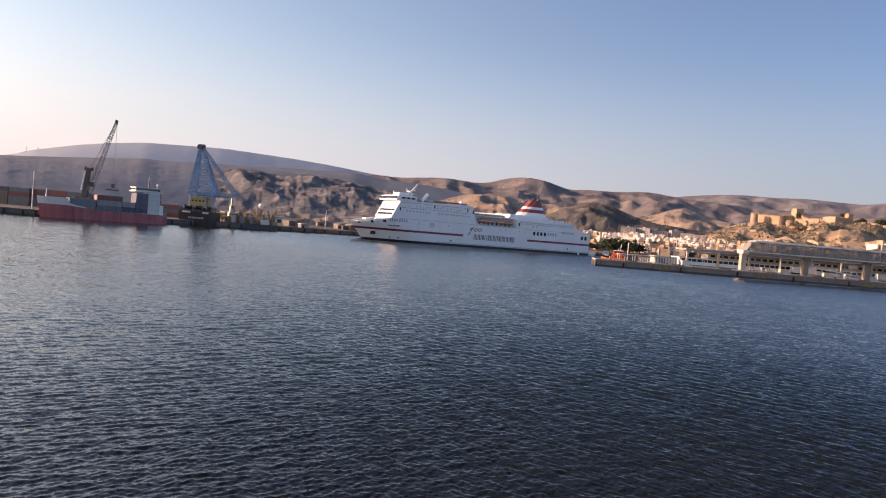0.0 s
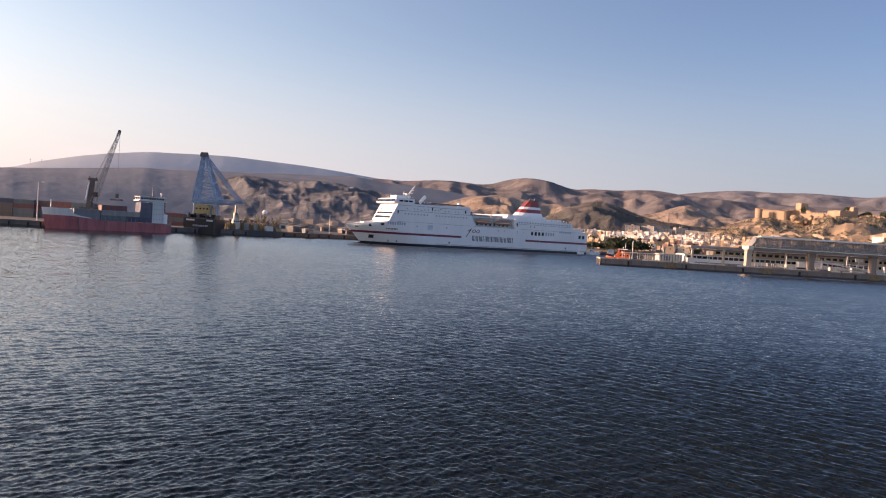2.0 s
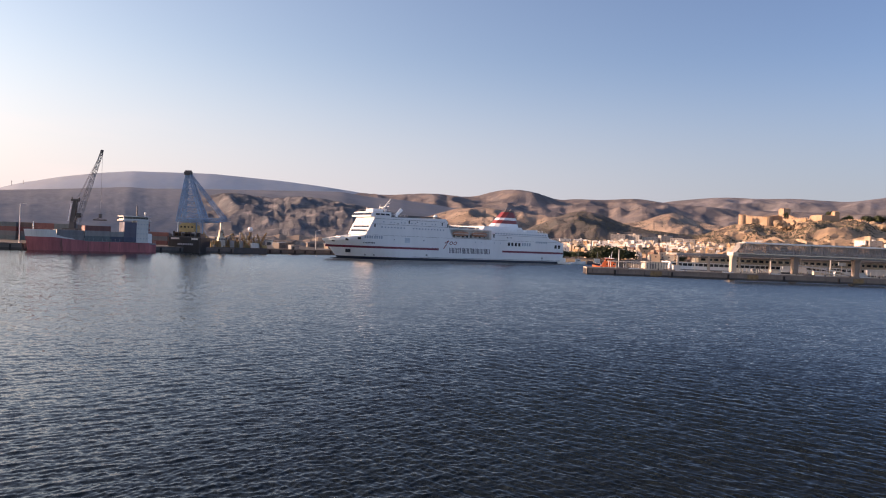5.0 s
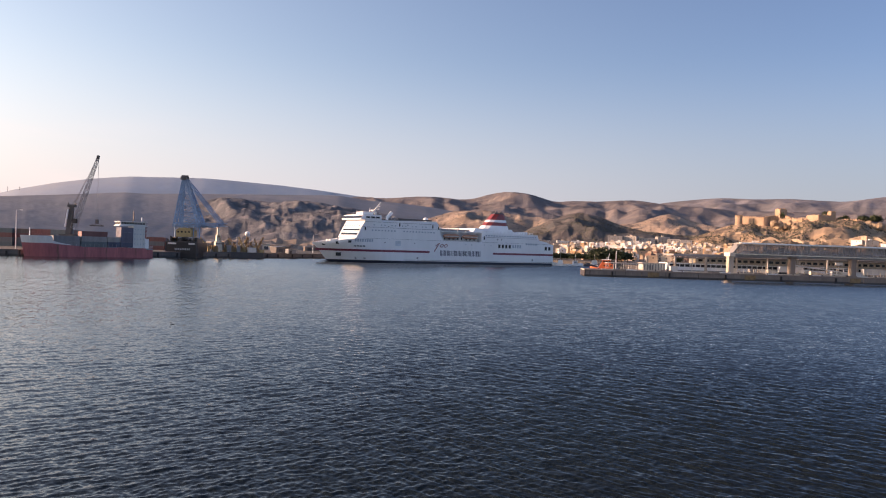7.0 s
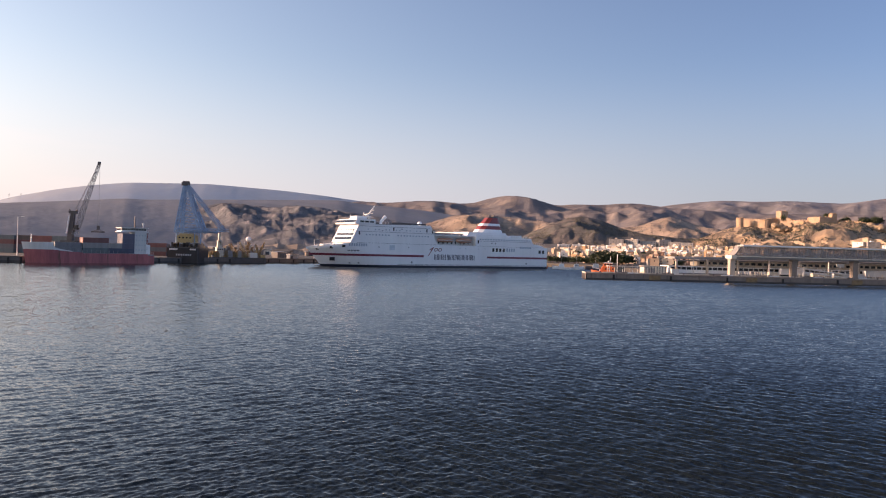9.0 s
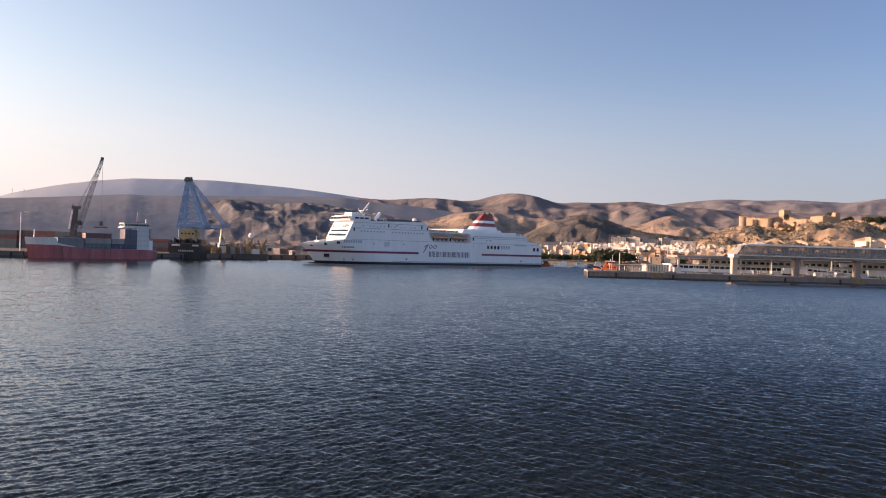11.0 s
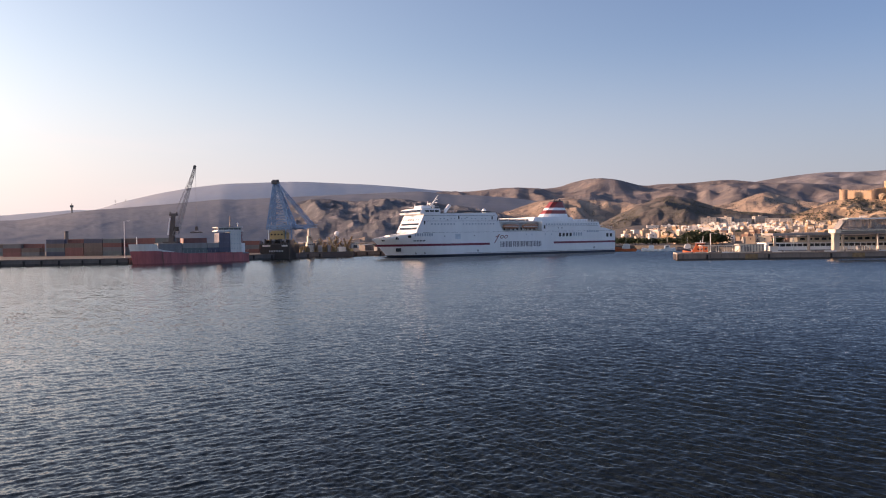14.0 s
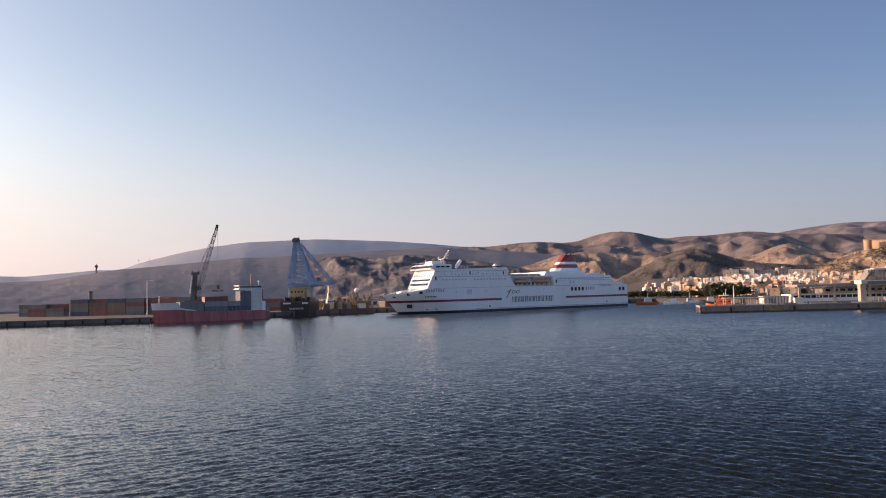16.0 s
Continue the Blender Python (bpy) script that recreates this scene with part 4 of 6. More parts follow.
# ---- the pier with the passenger gallery ----
PIER = math.degrees(math.atan2(6.5, 75.0))     # turn of the pier's edge
PIER_AT = pose(66.6, 337.5, 0, 0, 0, PIER)     # its outer corner; x runs along the edge, y to the back


# darker PILLAR: the gallery's shade put into the colour of the inner pillars
DIMPILLAR = mat("dim_brown_concrete", (0.27, 0.215, 0.18), 0.85, var=0.15, scale=0.3, streak=True)


def make_pier():
    q = new("pier")
    q.matrix_basis = PIER_AT
    tagged(q, "long concrete pier with pale coping and dark tide band", "pier", kind="structure")
    part("deck", Shape().slab([(0.7, 0.5), (215, 0.5), (215, 40), (46, 40), (46, 22), (5.2, 22)], 1.0, 2.85), ASPHALT, q)
    x = 0.0
    rng = random.Random(3)
    while x < 210:
        w = 27.6
        part("wall_block", Shape().box(x + 0.12, 0, -3.5, x + w - 0.12, 1.2, 2.45), CONCRETE, q)
        part("tide_band", Shape().box(x + 0.12, -0.05, -3.5, x + w - 0.12, 0.0, 0.55 + 0.2 * rng.random()), WETCON, q)
        # coping in the dim concrete, the shadowed edge put into its colour
        part("coping", Shape().box(x + 0.05, -0.25, 2.45, x + w - 0.05, 1.4, 3.0), DIMPILLAR, q)
        for k in (1,):
            part("fender", Shape().box(x + 4 + 9 * k, -0.6, 0.2, x + 4.7 + 9 * k, 0.02, 2.3), FENDER, q)
        for k in range(2):
            part("bollard", Shape().tube((x + 7 + 13 * k, 0.9, 2.9), (x + 7 + 13 * k, 0.9, 3.5), 0.3, 0.25, 8).tube((x + 7 + 13 * k, 0.9, 3.5), (x + 7 + 13 * k, 0.9, 3.7), 0.45, 0.45, 8), DARK, q)
        x += w
    part("end_wall", Shape().slab([(0.02, 0.0), (0.7, 0.0), (5.2, 22), (4.5, 22)], -3.5, 2.44), WETCON, q)
    part("end_coping", Shape().slab([(0.1, 1.4), (1.0, 1.4), (5.4, 22), (4.4, 22)], 2.45, 3.0), KERB, q)
    part("back_wall", Shape().box(4.6, 22, -3.5, 46, 22.6, 2.9), CONCRETE, q)
    # recesses are flat brown plates on the wall face
    for x0 in (30.5, 78.0, 131.0):
        part("recess_panel", Shape().box(x0, -0.12, 0.3, x0 + 5.5, -0.06, 2.40), RUST, q, "flat brown panel at a recess in the quay wall")


make_pier()
GLAZE = mat("tinted_gallery_glass", (0.26, 0.26, 0.27), 0.12, var=0.3, scale=0.35, spec=0.6)
GLAZE.node_tree.nodes["Principled BSDF"].inputs["Alpha"].default_value = 0.4
SOFFIT = mat("grey_gallery_soffit", (0.25, 0.235, 0.22), 0.6, var=0.1, scale=0.4)


def make_gallery():
    g = thing("passenger_gallery", PIER_AT @ pose(0, 0, 0.4), "elevated glazed passenger gallery on concrete pillars over the pier", "walkway")
    x0, x1 = 73.0, 214.0
    for k, x in enumerate((73.2, 104.4, 135.6, 167.0, 198.0)):
        p = part("pillar", Shape().box(x - 1.25, 4.0, 2.44, x + 1.25, 6.6, 10.6), PILLAR if k == 0 else DIMPILLAR, g)
        part("pillar_cap", Shape().side([(x - 1.25, 10.3), (x - 1.6, 11.2), (x + 1.6, 11.2), (x + 1.25, 10.3)], 3.6, 7.0), PILLAR if k == 0 else DIMPILLAR, p)
    part("end_block", Shape().box(x0 - 1.4, 2.2, 10.9, x0 + 1.2, 8.4, 12.6), CREAM, g, "cream end block of the gallery")
    part("deck_beam", Shape().box(x0 + 1.2, 2.4, 11.2, x1, 8.2, 11.9), SOFFIT, g)
    part("deck_edge", Shape().box(x0 + 1.2, 2.1, 11.9, x1, 8.5, 12.25), CREAM, g)
    n = 47
    for k in range(n):
        xa = x0 + 2.0 + 3.0 * k
        if xa + 3 > x1:
            break
        part("glass_panel", Shape().box(xa + 0.08, 2.55, 12.3, xa + 2.92, 2.62, 16.8), GLAZE, g)
        part("mullion", Shape().box(xa - 0.05, 2.5, 12.25, xa + 0.05, 2.7, 16.9), SOFFIT, g)
        part("back_panel", Shape().box(xa + 0.08, 7.9, 12.3, xa + 2.92, 7.97, 16.8), GLAZE, g)
    part("rail_line", Shape().box(x0 + 2, 2.42, 13.3, x1, 2.5, 13.45), GREY, g)
    part("roof", Shape().side([(x0 + 3, 16.9), (x0 + 5, 17.6), (x1, 17.6), (x1, 16.9)], 1.7, 8.9), CREAM, g, "pale flat roof with a cream edge")
    # white paint stands for the sun on the cream edge
    part("fascia", Shape().box(x0 + 4.2, 1.55, 16.95, x1, 1.69, 17.65), WHITE, g, "roof edge, white in place of sunlit cream")
    part("sill_line", Shape().box(x0 + 1.2, 1.98, 11.85, x1, 2.09, 12.3), CREAM, g)
    part("end_ramp_roof", Shape().side([(x0 + 0.2, 12.6), (x0 + 3.6, 17.3), (x0 + 3.6, 16.7), (x0 + 1.0, 12.6)], 2.4, 8.2), SOFFIT, g)
    # lower covered walk behind
    c = thing("covered_walk", PIER_AT, "lower grey roofed walkway behind the gallery", "walkway")
    part("roof", Shape().side([(50.5, 10.6), (50.5, 11.5), (150, 12.6), (214, 12.6), (214, 11.7), (150, 11.7)], 18.6, 32), mat("pale_grey_metal_roofing", (0.36, 0.33, 0.30), 0.5, var=0.15, scale=0.3), c, "pale grey metal roof")
    part("roof_edge", Shape().side([(50.3, 10.2), (50.3, 11.1), (150, 12.2), (214, 12.2), (214, 11.3), (150, 11.3)], 18.2, 18.56), GREY, c)
    part("eaves_beam", Shape().side([(50.5, 9.3), (50.5, 9.9), (150, 11.0), (214, 11.0), (214, 10.4), (150, 10.4)], 19.0, 19.4), SOFFIT, c)
    for k in range(11):
        x = 51.5 + 16 * k
        part("post", Shape().box(x - 0.5, 18.4, 2.85, x + 0.5, 19.4, 10.2 + min(1.2, (x - 50) * 0.0115)), PILLAR, c)
    for k in range(44):
        x = 52.5 + 3.7 * k
        part("roof_rib", Shape().side([(x, 10.9 + 0.0112 * min(x - 50.5, 99)), (x, 11.16 + 0.0112 * min(x - 50.5, 99)), (x + 0.12, 11.16 + 0.0112 * min(x - 50.5, 99)), (x + 0.12, 10.9 + 0.0112 * min(x - 50.5, 99))], 18.1, 18.2), SOFFIT, c)


make_gallery()


def make_terminal():
    t = thing("terminal_building", PIER_AT, "long low white terminal building with a row of windows", "building")
    part("wall", Shape().box(48, 19.6, 2.85, 214, 31, 7.0), WHITE, t)
    part("plinth", Shape().box(47.8, 19.5, 2.85, 214.1, 31.1, 3.5), GREY, t)
    for k in range(60):
        pane(t, 50.2 + 2.7 * k, 19.58, 5.8, 2.3, 1.3, GLASS)
    part("upper_storey", Shape().box(64, 23, 7.0, 214, 31, 9.9), CREAM, t, "cream set-back upper storey")
    part("upper_eaves", Shape().box(63.4, 22.5, 9.9, 214.2, 31.4, 10.2), KERB, t)
    part("lower_eaves", Shape().box(47.4, 19.0, 7.0, 214.2, 22.98, 7.25), KERB, t)
    for k in range(44):
        pane(t, 66.5 + 3.4 * k, 22.98, 8.6, 2.2, 1.2, GLASS)
    s = thing("quay_shelter", PIER_AT, "white open shelter with a flat roof on thin posts", "shelter")
    part("roof", Shape().box(14, 10, 6.0, 34, 14, 6.35), KERB, s)
    for k in range(6):
        for y in (10.4, 13.6):
            part("post", Shape().tube((14.6 + 3.8 * k, y, 2.85), (14.6 + 3.8 * k, y, 6.0), 0.12), WHITE_OLD, s)
    for k in range(5):
        part("brace", Shape().tube((14.6 + 3.8 * k, 10.4, 2.9), (18.4 + 3.8 * k, 10.4, 5.9), 0.08, n=4), GREY, s)
    b = thing("quay_store", PIER_AT, "pale ribbed flat-roofed store building on the pier", "building")
    for k in range(16):
        part("rib", Shape().box(33.7 + 0.7 * k, 14.88, 2.85, 34.0 + 0.7 * k, 15.0, 6.3), SOFFIT if k % 2 else CREAM, b)
    part("wall", Shape().box(33.5, 15, 2.85, 45, 21, 6.3), CREAM, b)
    part("roof", Shape().box(33.2, 14.7, 6.3, 45.3, 21.3, 6.6), KERB, b)
    part("door", Shape().box(36, 14.94, 2.85, 39, 15.0, 5.4), SOFFIT, b)
    b = thing("kiosk", PIER_AT, "small white kiosk on the pier", "kiosk")
    part("wall", Shape().box(46.5, 12, 2.85, 50, 15, 5.4), WHITE_OLD, b)
    part("roof", Shape().box(46.2, 11.7, 5.4, 50.3, 15.3, 5.6), KERB, b)
    w = thing("quay_parapet", PIER_AT, "low white parapet along the pier", "parapet")
    for k in range(34):
        part("parapet_block", Shape().box(9.0 + 5.8 * k, 2.6, 2.85, 14.6 + 5.8 * k, 2.9, 3.5), (PILLAR, KERB, WHITE_OLD, DIMPILLAR)[k * 7 % 4], w)
    for n, (x0, count, step) in enumerate(((77.0, 13, 1.6), (86.0, 9, 1.1), (107.0, 6, 1.4), (120.0, 10, 1.3), (140.0, 12, 1.7))):
        fe = thing("white_fence", PIER_AT, "white post-and-rail fence on the pier", "fence", "fences on the pier")
        rr = random.Random(40 + n)
        yy = 8.2 + 0.9 * n
        for k in range(count):
            xx = x0 + step * (k + rr.uniform(-0.3, 0.3))
            part("fence_post", Shape().box(xx, yy, 2.85, xx + rr.uniform(0.12, 0.5), yy + 0.25, 3.9 + rr.random() * 1.5), (CREAM, WHITE_OLD, KERB)[k % 3], fe)
        part("fence_rail", Shape().box(x0 - 0.5, yy + 0.05, 3.7, x0 + step * count, yy + 0.2, 3.85), CREAM, fe)
    sg = thing("sign_board", PIER_AT, "small white sign board on a post", "sign")
    part("board", Shape().box(129.5, 9.4, 8.3, 133.5, 9.6, 10.0), WHITE, sg)
    part("post", Shape().tube((131.5, 9.7, 2.85), (131.5, 9.7, 9.6), 0.16), GREY, sg)
    # sloping boarding ramp
    r = thing("boarding_ramp", PIER_AT, "white sloping boarding ramp with railings under the gallery", "ramp")
    part("flight", Shape().side([(108, 7.6), (108, 8.1), (140, 4.6), (140, 4.0)], 9.5, 12.5), WHITE, r)
    part("lower_flight", Shape().side([(108, 6.0), (108, 6.4), (136, 3.4), (136, 2.9)], 9.3, 9.6), WHITE, r)
    for k in range(9):
        x = 109 + 3.6 * k
        z = 7.9 - 0.11 * (x - 108)
        part("ramp_post", Shape().tube((x, 9.6, 2.85), (x, 9.6, z + 1.1), 0.09, n=4), WHITE, r)
    part("handrail", Shape().tube((108, 9.5, 9.1), (140, 9.5, 5.6), 0.09, n=4), WHITE, r)


make_terminal()


def make_van(m, paint, long=5.2, tall=2.3):
    v = thing("van", PIER_AT @ m, "pale parked van on the pier", "van", "vehicles parked on the pier")
    part("body", Shape().side([(0, 0.35), (0, tall), (long * 0.72, tall), (long * 0.86, tall * 0.62), (long, tall * 0.52), (long, 0.35)], 0, 1.95), paint, v)
    part("windscreen", Shape().side([(long * 0.735, tall * 0.95), (long * 0.85, tall * 0.64), (long * 0.86, tall * 0.66), (long * 0.745, tall * 0.97)], 0.15, 1.8), GLASS, v)
    for x in (0.9, long - 0.95):
        for y in (-0.03, 1.78):
            part("wheel", Shape().tube((x, y, 0.34), (x, y + 0.2, 0.34), 0.34, n=10), FENDER, v)
    return v


def make_trailer(m, paint):
    v = thing("trailer", PIER_AT @ m, "white box trailer parked on the pier", "trailer", "vehicles parked on the pier")
    part("box", Shape().box(0, 0, 1.1, 12.5, 2.5, 3.9), paint, v)
    part("chassis", Shape().box(0.3, 0.4, 0.7, 12.2, 2.1, 1.1), DARK, v)
    for x in (1.6, 2.9, 4.2):
        part("wheel", Shape().tube((x, 0, 0.5), (x, 2.5, 0.5), 0.5, n=10), FENDER, v)
    part("landing_leg", Shape().box(9.5, 0.5, 0, 9.8, 0.8, 0.8).box(9.5, 1.7, 0, 9.8, 2.0, 0.8), DARK, v)


rng = random.Random(11)
x = 77.0
while x < 200:
    if rng.random() < 0.45:
        make_trailer(pose(x, 14.8 + rng.random(), 2.85), (WHITE, WHITE_OLD, WHITE)[rng.randrange(3)])
        x += 14.5
    else:
        make_van(pose(x, 10.5 + 3 * rng.random(), 2.85), (WHITE_OLD, CREAM, GREY)[rng.randrange(3)])
        x += 7.5 + 4 * rng.random()


def make_mast(m, h, label="slim grey lamp post with a short arm"):
    p = thing("lamp_post", m, label, "lamp post", "lamp posts")
    part("pole", Shape().tube((0, 0, 0), (0, 0, h), 0.28, 0.17, 8), WHITE_OLD, p)
    part("arm", Shape().tube((0, 0, h - 0.1), (2.2, 0, h + 0.15), 0.09, n=5), GREY, p)
    part("lamp_head", Shape().box(1.7, -0.25, h, 3.0, 0.25, h + 0.25), WHITE_OLD, p)


for x, y, h in ((96, 12, 6.5), (127, 12, 8.0), (21, 18, 9.0), (60, 18, 7.0)):
    make_mast(PIER_AT @ pose(x, y, 2.85), h)

# ---- the left wharf ----



def make_wharf():
    w = tagged(new("wharf"), "low dark concrete wharf edge of the cargo port", "wharf", kind="structure")
    pts = [(r * math.sin(math.radians(a)), r * math.cos(math.radians(a))) for a, r in SHORE[1:9]]
    for (ax, ay), (bx, by) in zip(pts[:-1], pts[1:]):
        d = Vector((bx - ax, by - ay, 0))
        n = max(1, int(d.length / 28))
        turn = math.degrees(math.atan2(d.y, d.x))
        for k in range(n):
            p = Vector((ax, ay, 0)) + d * (k / n)
            m = pose(p.x, p.y, 0, 0, 0, turn)
            L = d.length / n
            part("wall_block", Shape().box(0.1, -1.2, -3.5, L - 0.1, 2.2, 2.6), WHARFCON, w, at=m)
            part("tide_band", Shape().box(0.1, -1.25, -3.5, L - 0.1, -1.2, 0.9), WETCON, w, at=m)
            part("coping", Shape().box(0.05, -1.4, 2.6, L - 0.05, 2.4, 3.1), WHARFCON, w, at=m)
            for j in range(3):
                part("fender", Shape().box(L * (0.2 + 0.3 * j), -1.8, 0.2, L * (0.2 + 0.3 * j) + 0.8, -1.2, 2.4), FENDER, w, at=m)


make_wharf()


def box_skin(L):
    """A container with folded side plates, smooth corner posts and a rim."""
    near, n = [(0.0, 0.0)], int((L - 0.5) / 0.56)
    for k in range(n):
        x = 0.25 + (L - 0.5) * k / n
        w = (L - 0.5) / n
        near += [(x, 0.0), (x + w * 0.2, 0.06), (x + w * 0.5, 0.06), (x + w * 0.7, 0.0)]
    near.append((L, 0.0))
    far = [(L - x, 2.44 - y) for x, y in near]
    flat = [(x, 0.0 if y < 1 else 2.44) for x, y in near + far]
    rings = [[(x, y, z) for x, y in (flat if edge else near + far)] for z, edge in ((0.0, True), (0.16, True), (0.18, False), (2.41, False), (2.43, True), (2.59, True))]
    return Shape().loft(rings)


BOX40, BOX20 = box_skin(12.19), box_skin(6.06)
BOX_MESH = {}
BOX_WORDS = ("rust-red", "dark blue", "grey", "dark teal", "off-white", "brown", "violet-blue")


def make_container(m, colour, long=True, group="stacked shipping containers"):
    key = (colour, long)
    if key not in BOX_MESH:
        BOX_MESH[key] = (BOX40 if long else BOX20).mesh("container", BOXES[colour])
    ob = new("shipping_container", BOX_MESH[key])
    ob.matrix_basis = m
    return tagged(ob, BOX_WORDS[colour] + " corrugated steel shipping container in a stack", "container", group)


SHIP_AT = pose(-182.2, 371.8, 0, 0, 0, 218.8)


def make_container_ship():
    s = thing("container_ship", SHIP_AT, "small red-hulled container ship with white forecastle and bridge, moored", "cargo ship")

    def hb(x, z):
        e = 28.6 + 1.8 * max(z, 0) / 9
        t = min(1, max(0, (e - x) / (18 - 0.3 * z)))
        a = min(1, max(0.55, (x + 33) / 6))
        return 5.5 * (1 - (1 - t) ** 2.2) * a + 0.05

    def hull(z0s, material, name, label, out=0.0, xa=-31.5, xb=None):
        q = Shape()
        for side in (1, -1):
            n = 40
            rows = []
            for z in z0s:
                e = 28.6 + 1.8 * max(z, 0) / 9 if xb is None else xb
                rows.append([(xa + (e - xa) * (1 - (1 - i / n) ** 1.5), side * (hb(xa + (e - xa) * (1 - (1 - i / n) ** 1.5), z) + out), z) for i in range(n + 1)])
            m = n + 1
            q.add([p for r in rows for p in r], [(k * m + i, k * m + i + 1, (k + 1) * m + i + 1, (k + 1) * m + i) for k in range(len(rows) - 1) for i in range(n)])
        if xb is None and xa < -30:
            q.add([(xa, -hb(xa, 0), -2), (xa, hb(xa, 0), -2), (xa, hb(xa, 0), z0s[-1]), (xa, -hb(xa, 0), z0s[-1])], [(0, 1, 2, 3)])
        return part(name, q, material, s, label)
    hull([-2, -0.5, 1, 2.5, 4.0, 5.0], HULLRED, "hull", "weathered dark red hull")
    hull([5.0, 5.8, 6.6], HULLRED, "bow_plating", "red flared bow", xa=15.5)
    hull([6.6, 8.2, 10.2], WHITE_OLD, "forecastle_bulwark", "white forecastle bulwark", xa=17.5)
    for y0 in (5.35, -5.58):
        part("bow_step", Shape().side([(17.6, 5.0), (17.6, 6.6), (13.0, 6.0), (4.0, 5.3), (4.0, 5.0)], y0, y0 + 0.23), HULLRED, s)
        part("bulwark_taper", Shape().side([(17.6, 6.6), (17.6, 10.2), (17.0, 7.8), (14.0, 6.9), (9.0, 6.1), (9.0, 5.7), (14.0, 6.15)], y0 + 0.002, y0 + 0.24), WHITE_OLD, s)
    part("main_deck", Shape().box(-31, -5.0, 4.2, 17.5, 5.0, 4.9), GREY, s)
    part("forecastle_deck", Shape().slab([(17, -5), (23, -3.8), (28, -0.4), (28, 0.4), (23, 3.8), (17, 5)], 7.6, 8.0), GREY, s)
    part("hatch_coaming", Shape().box(-13, -4.6, 4.9, 17, 4.6, 5.2), GREY, s)
    for k in range(14):
        part("coaming_stay", Shape().box(-12.6 + 2.1 * k, 4.6, 4.9, -12.4 + 2.1 * k, 5.3, 6.6), GREY, s)
    part("fore_mast", Shape().tube((26.5, 0, 8), (26.5, 0, 14.0), 0.28, 0.16).tube((26.5, -1.2, 12.2), (26.5, 1.2, 12.2), 0.1), WHITE, s)
    part("windlass", Shape().box(21, -2, 8.0, 23.5, 2, 9.4), GREY, s)
    # aft house
    h = part("deckhouse", Shape().box(-26.8, -4.8, 4.9, -20.8, 4.8, 16.4), WHITE_OLD, s, "white accommodation block")
    part("wheelhouse", Shape().box(-28.0, -5.3, 16.4, -13.6, 5.3, 16.9).box(-27.0, -4.6, 16.9, -14.2, 4.6, 18.7).box(-27.5, -5.5, 18.7, -13.8, 5.5, 19.0), WHITE_OLD, s)
    for k in range(9):
        pane(h, -26.0 + 1.35 * k, 4.62, 17.9, 1.05, 0.9, GLASS)
        pane(h, -26.0 + 1.35 * k, -4.62, 17.9, 1.05, 0.9, GLASS)
    for k in range(6):
        pane(h, -14.18, -3.6 + 1.44 * k, 17.9, 1.1, 0.9, GLASS, face="front")
    for k in range(4):
        for z in (7.2, 9.8, 12.4, 14.8):
            pane(h, -26.1 + 1.5 * k, 4.82, z, 0.5, 0.55, PALE_GLASS)
    for z in (7.6, 10.2, 12.8, 15.2):
        part("deck_ledge", Shape().box(-27.3, -5.2, z - 0.1, -20.7, 5.25, z + 0.1), WHITE_OLD, s)
        part("ledge_rail", Shape().tube((-27.2, 5.2, z + 1.0), (-20.8, 5.2, z + 1.0), 0.06, n=4).tube((-27.2, 5.2, z), (-27.2, 5.2, z + 1.0), 0.06, n=4).tube((-25.0, 5.2, z), (-25.0, 5.2, z + 1.0), 0.06, n=4), WHITE_OLD, s)
    part("stair_tower", Shape().box(-28.7, 3.6, 4.9, -26.8, 5.0, 10.0), WHITE, s)
    part("signal_mast", Shape().tube((-22, 0, 19), (-22, 0, 25.0), 0.35, 0.2).tube((-22, -1.6, 22.6), (-22, 1.6, 22.6), 0.12), DARK, s)
    part("radar", Shape().tube((-26, 1, 19), (-26, 1, 20.6), 0.2).ball((-26, 1, 20.9), 0.6), WHITE_OLD, s)
    part("funnel", Shape().box(-28.4, -1.6, 10, -26.8, 1.6, 16.3), RED, s)
    part("stern_rail", Shape().tube((-31, 4.6, 6.1), (-28, 4.9, 6.1), 0.08, n=4).tube((-31, 4.6, 5.5), (-28, 4.9, 5.5), 0.06, n=4), WHITE_OLD, s)
    # deck cargo
    stacks = [(4.7, True, [(2, 2, 2, 3), (2, 3, 2, 2)]), (-8.0, True, [(3, 4, 2, 2), (4, 3, 5, 1), (0, 2, 0)]),
              (-14.4, False, [(1, 1, 6, 6), (4, 1, 1, 6)]), (-20.7, False, [(1, 1, 6, 6), (6, 1, 1, 6), (6, 6, 1, 1), (6, 1, 6, 1)])]
    for x, long, tiers in stacks:
        for t, row in enumerate(tiers):
            for k, colour in enumerate(row):
                make_container(SHIP_AT @ pose(x, 2.6 - 2.5 * k, 5.22 + 2.62 * t), colour, long, "containers on the ship's deck")


make_container_ship()


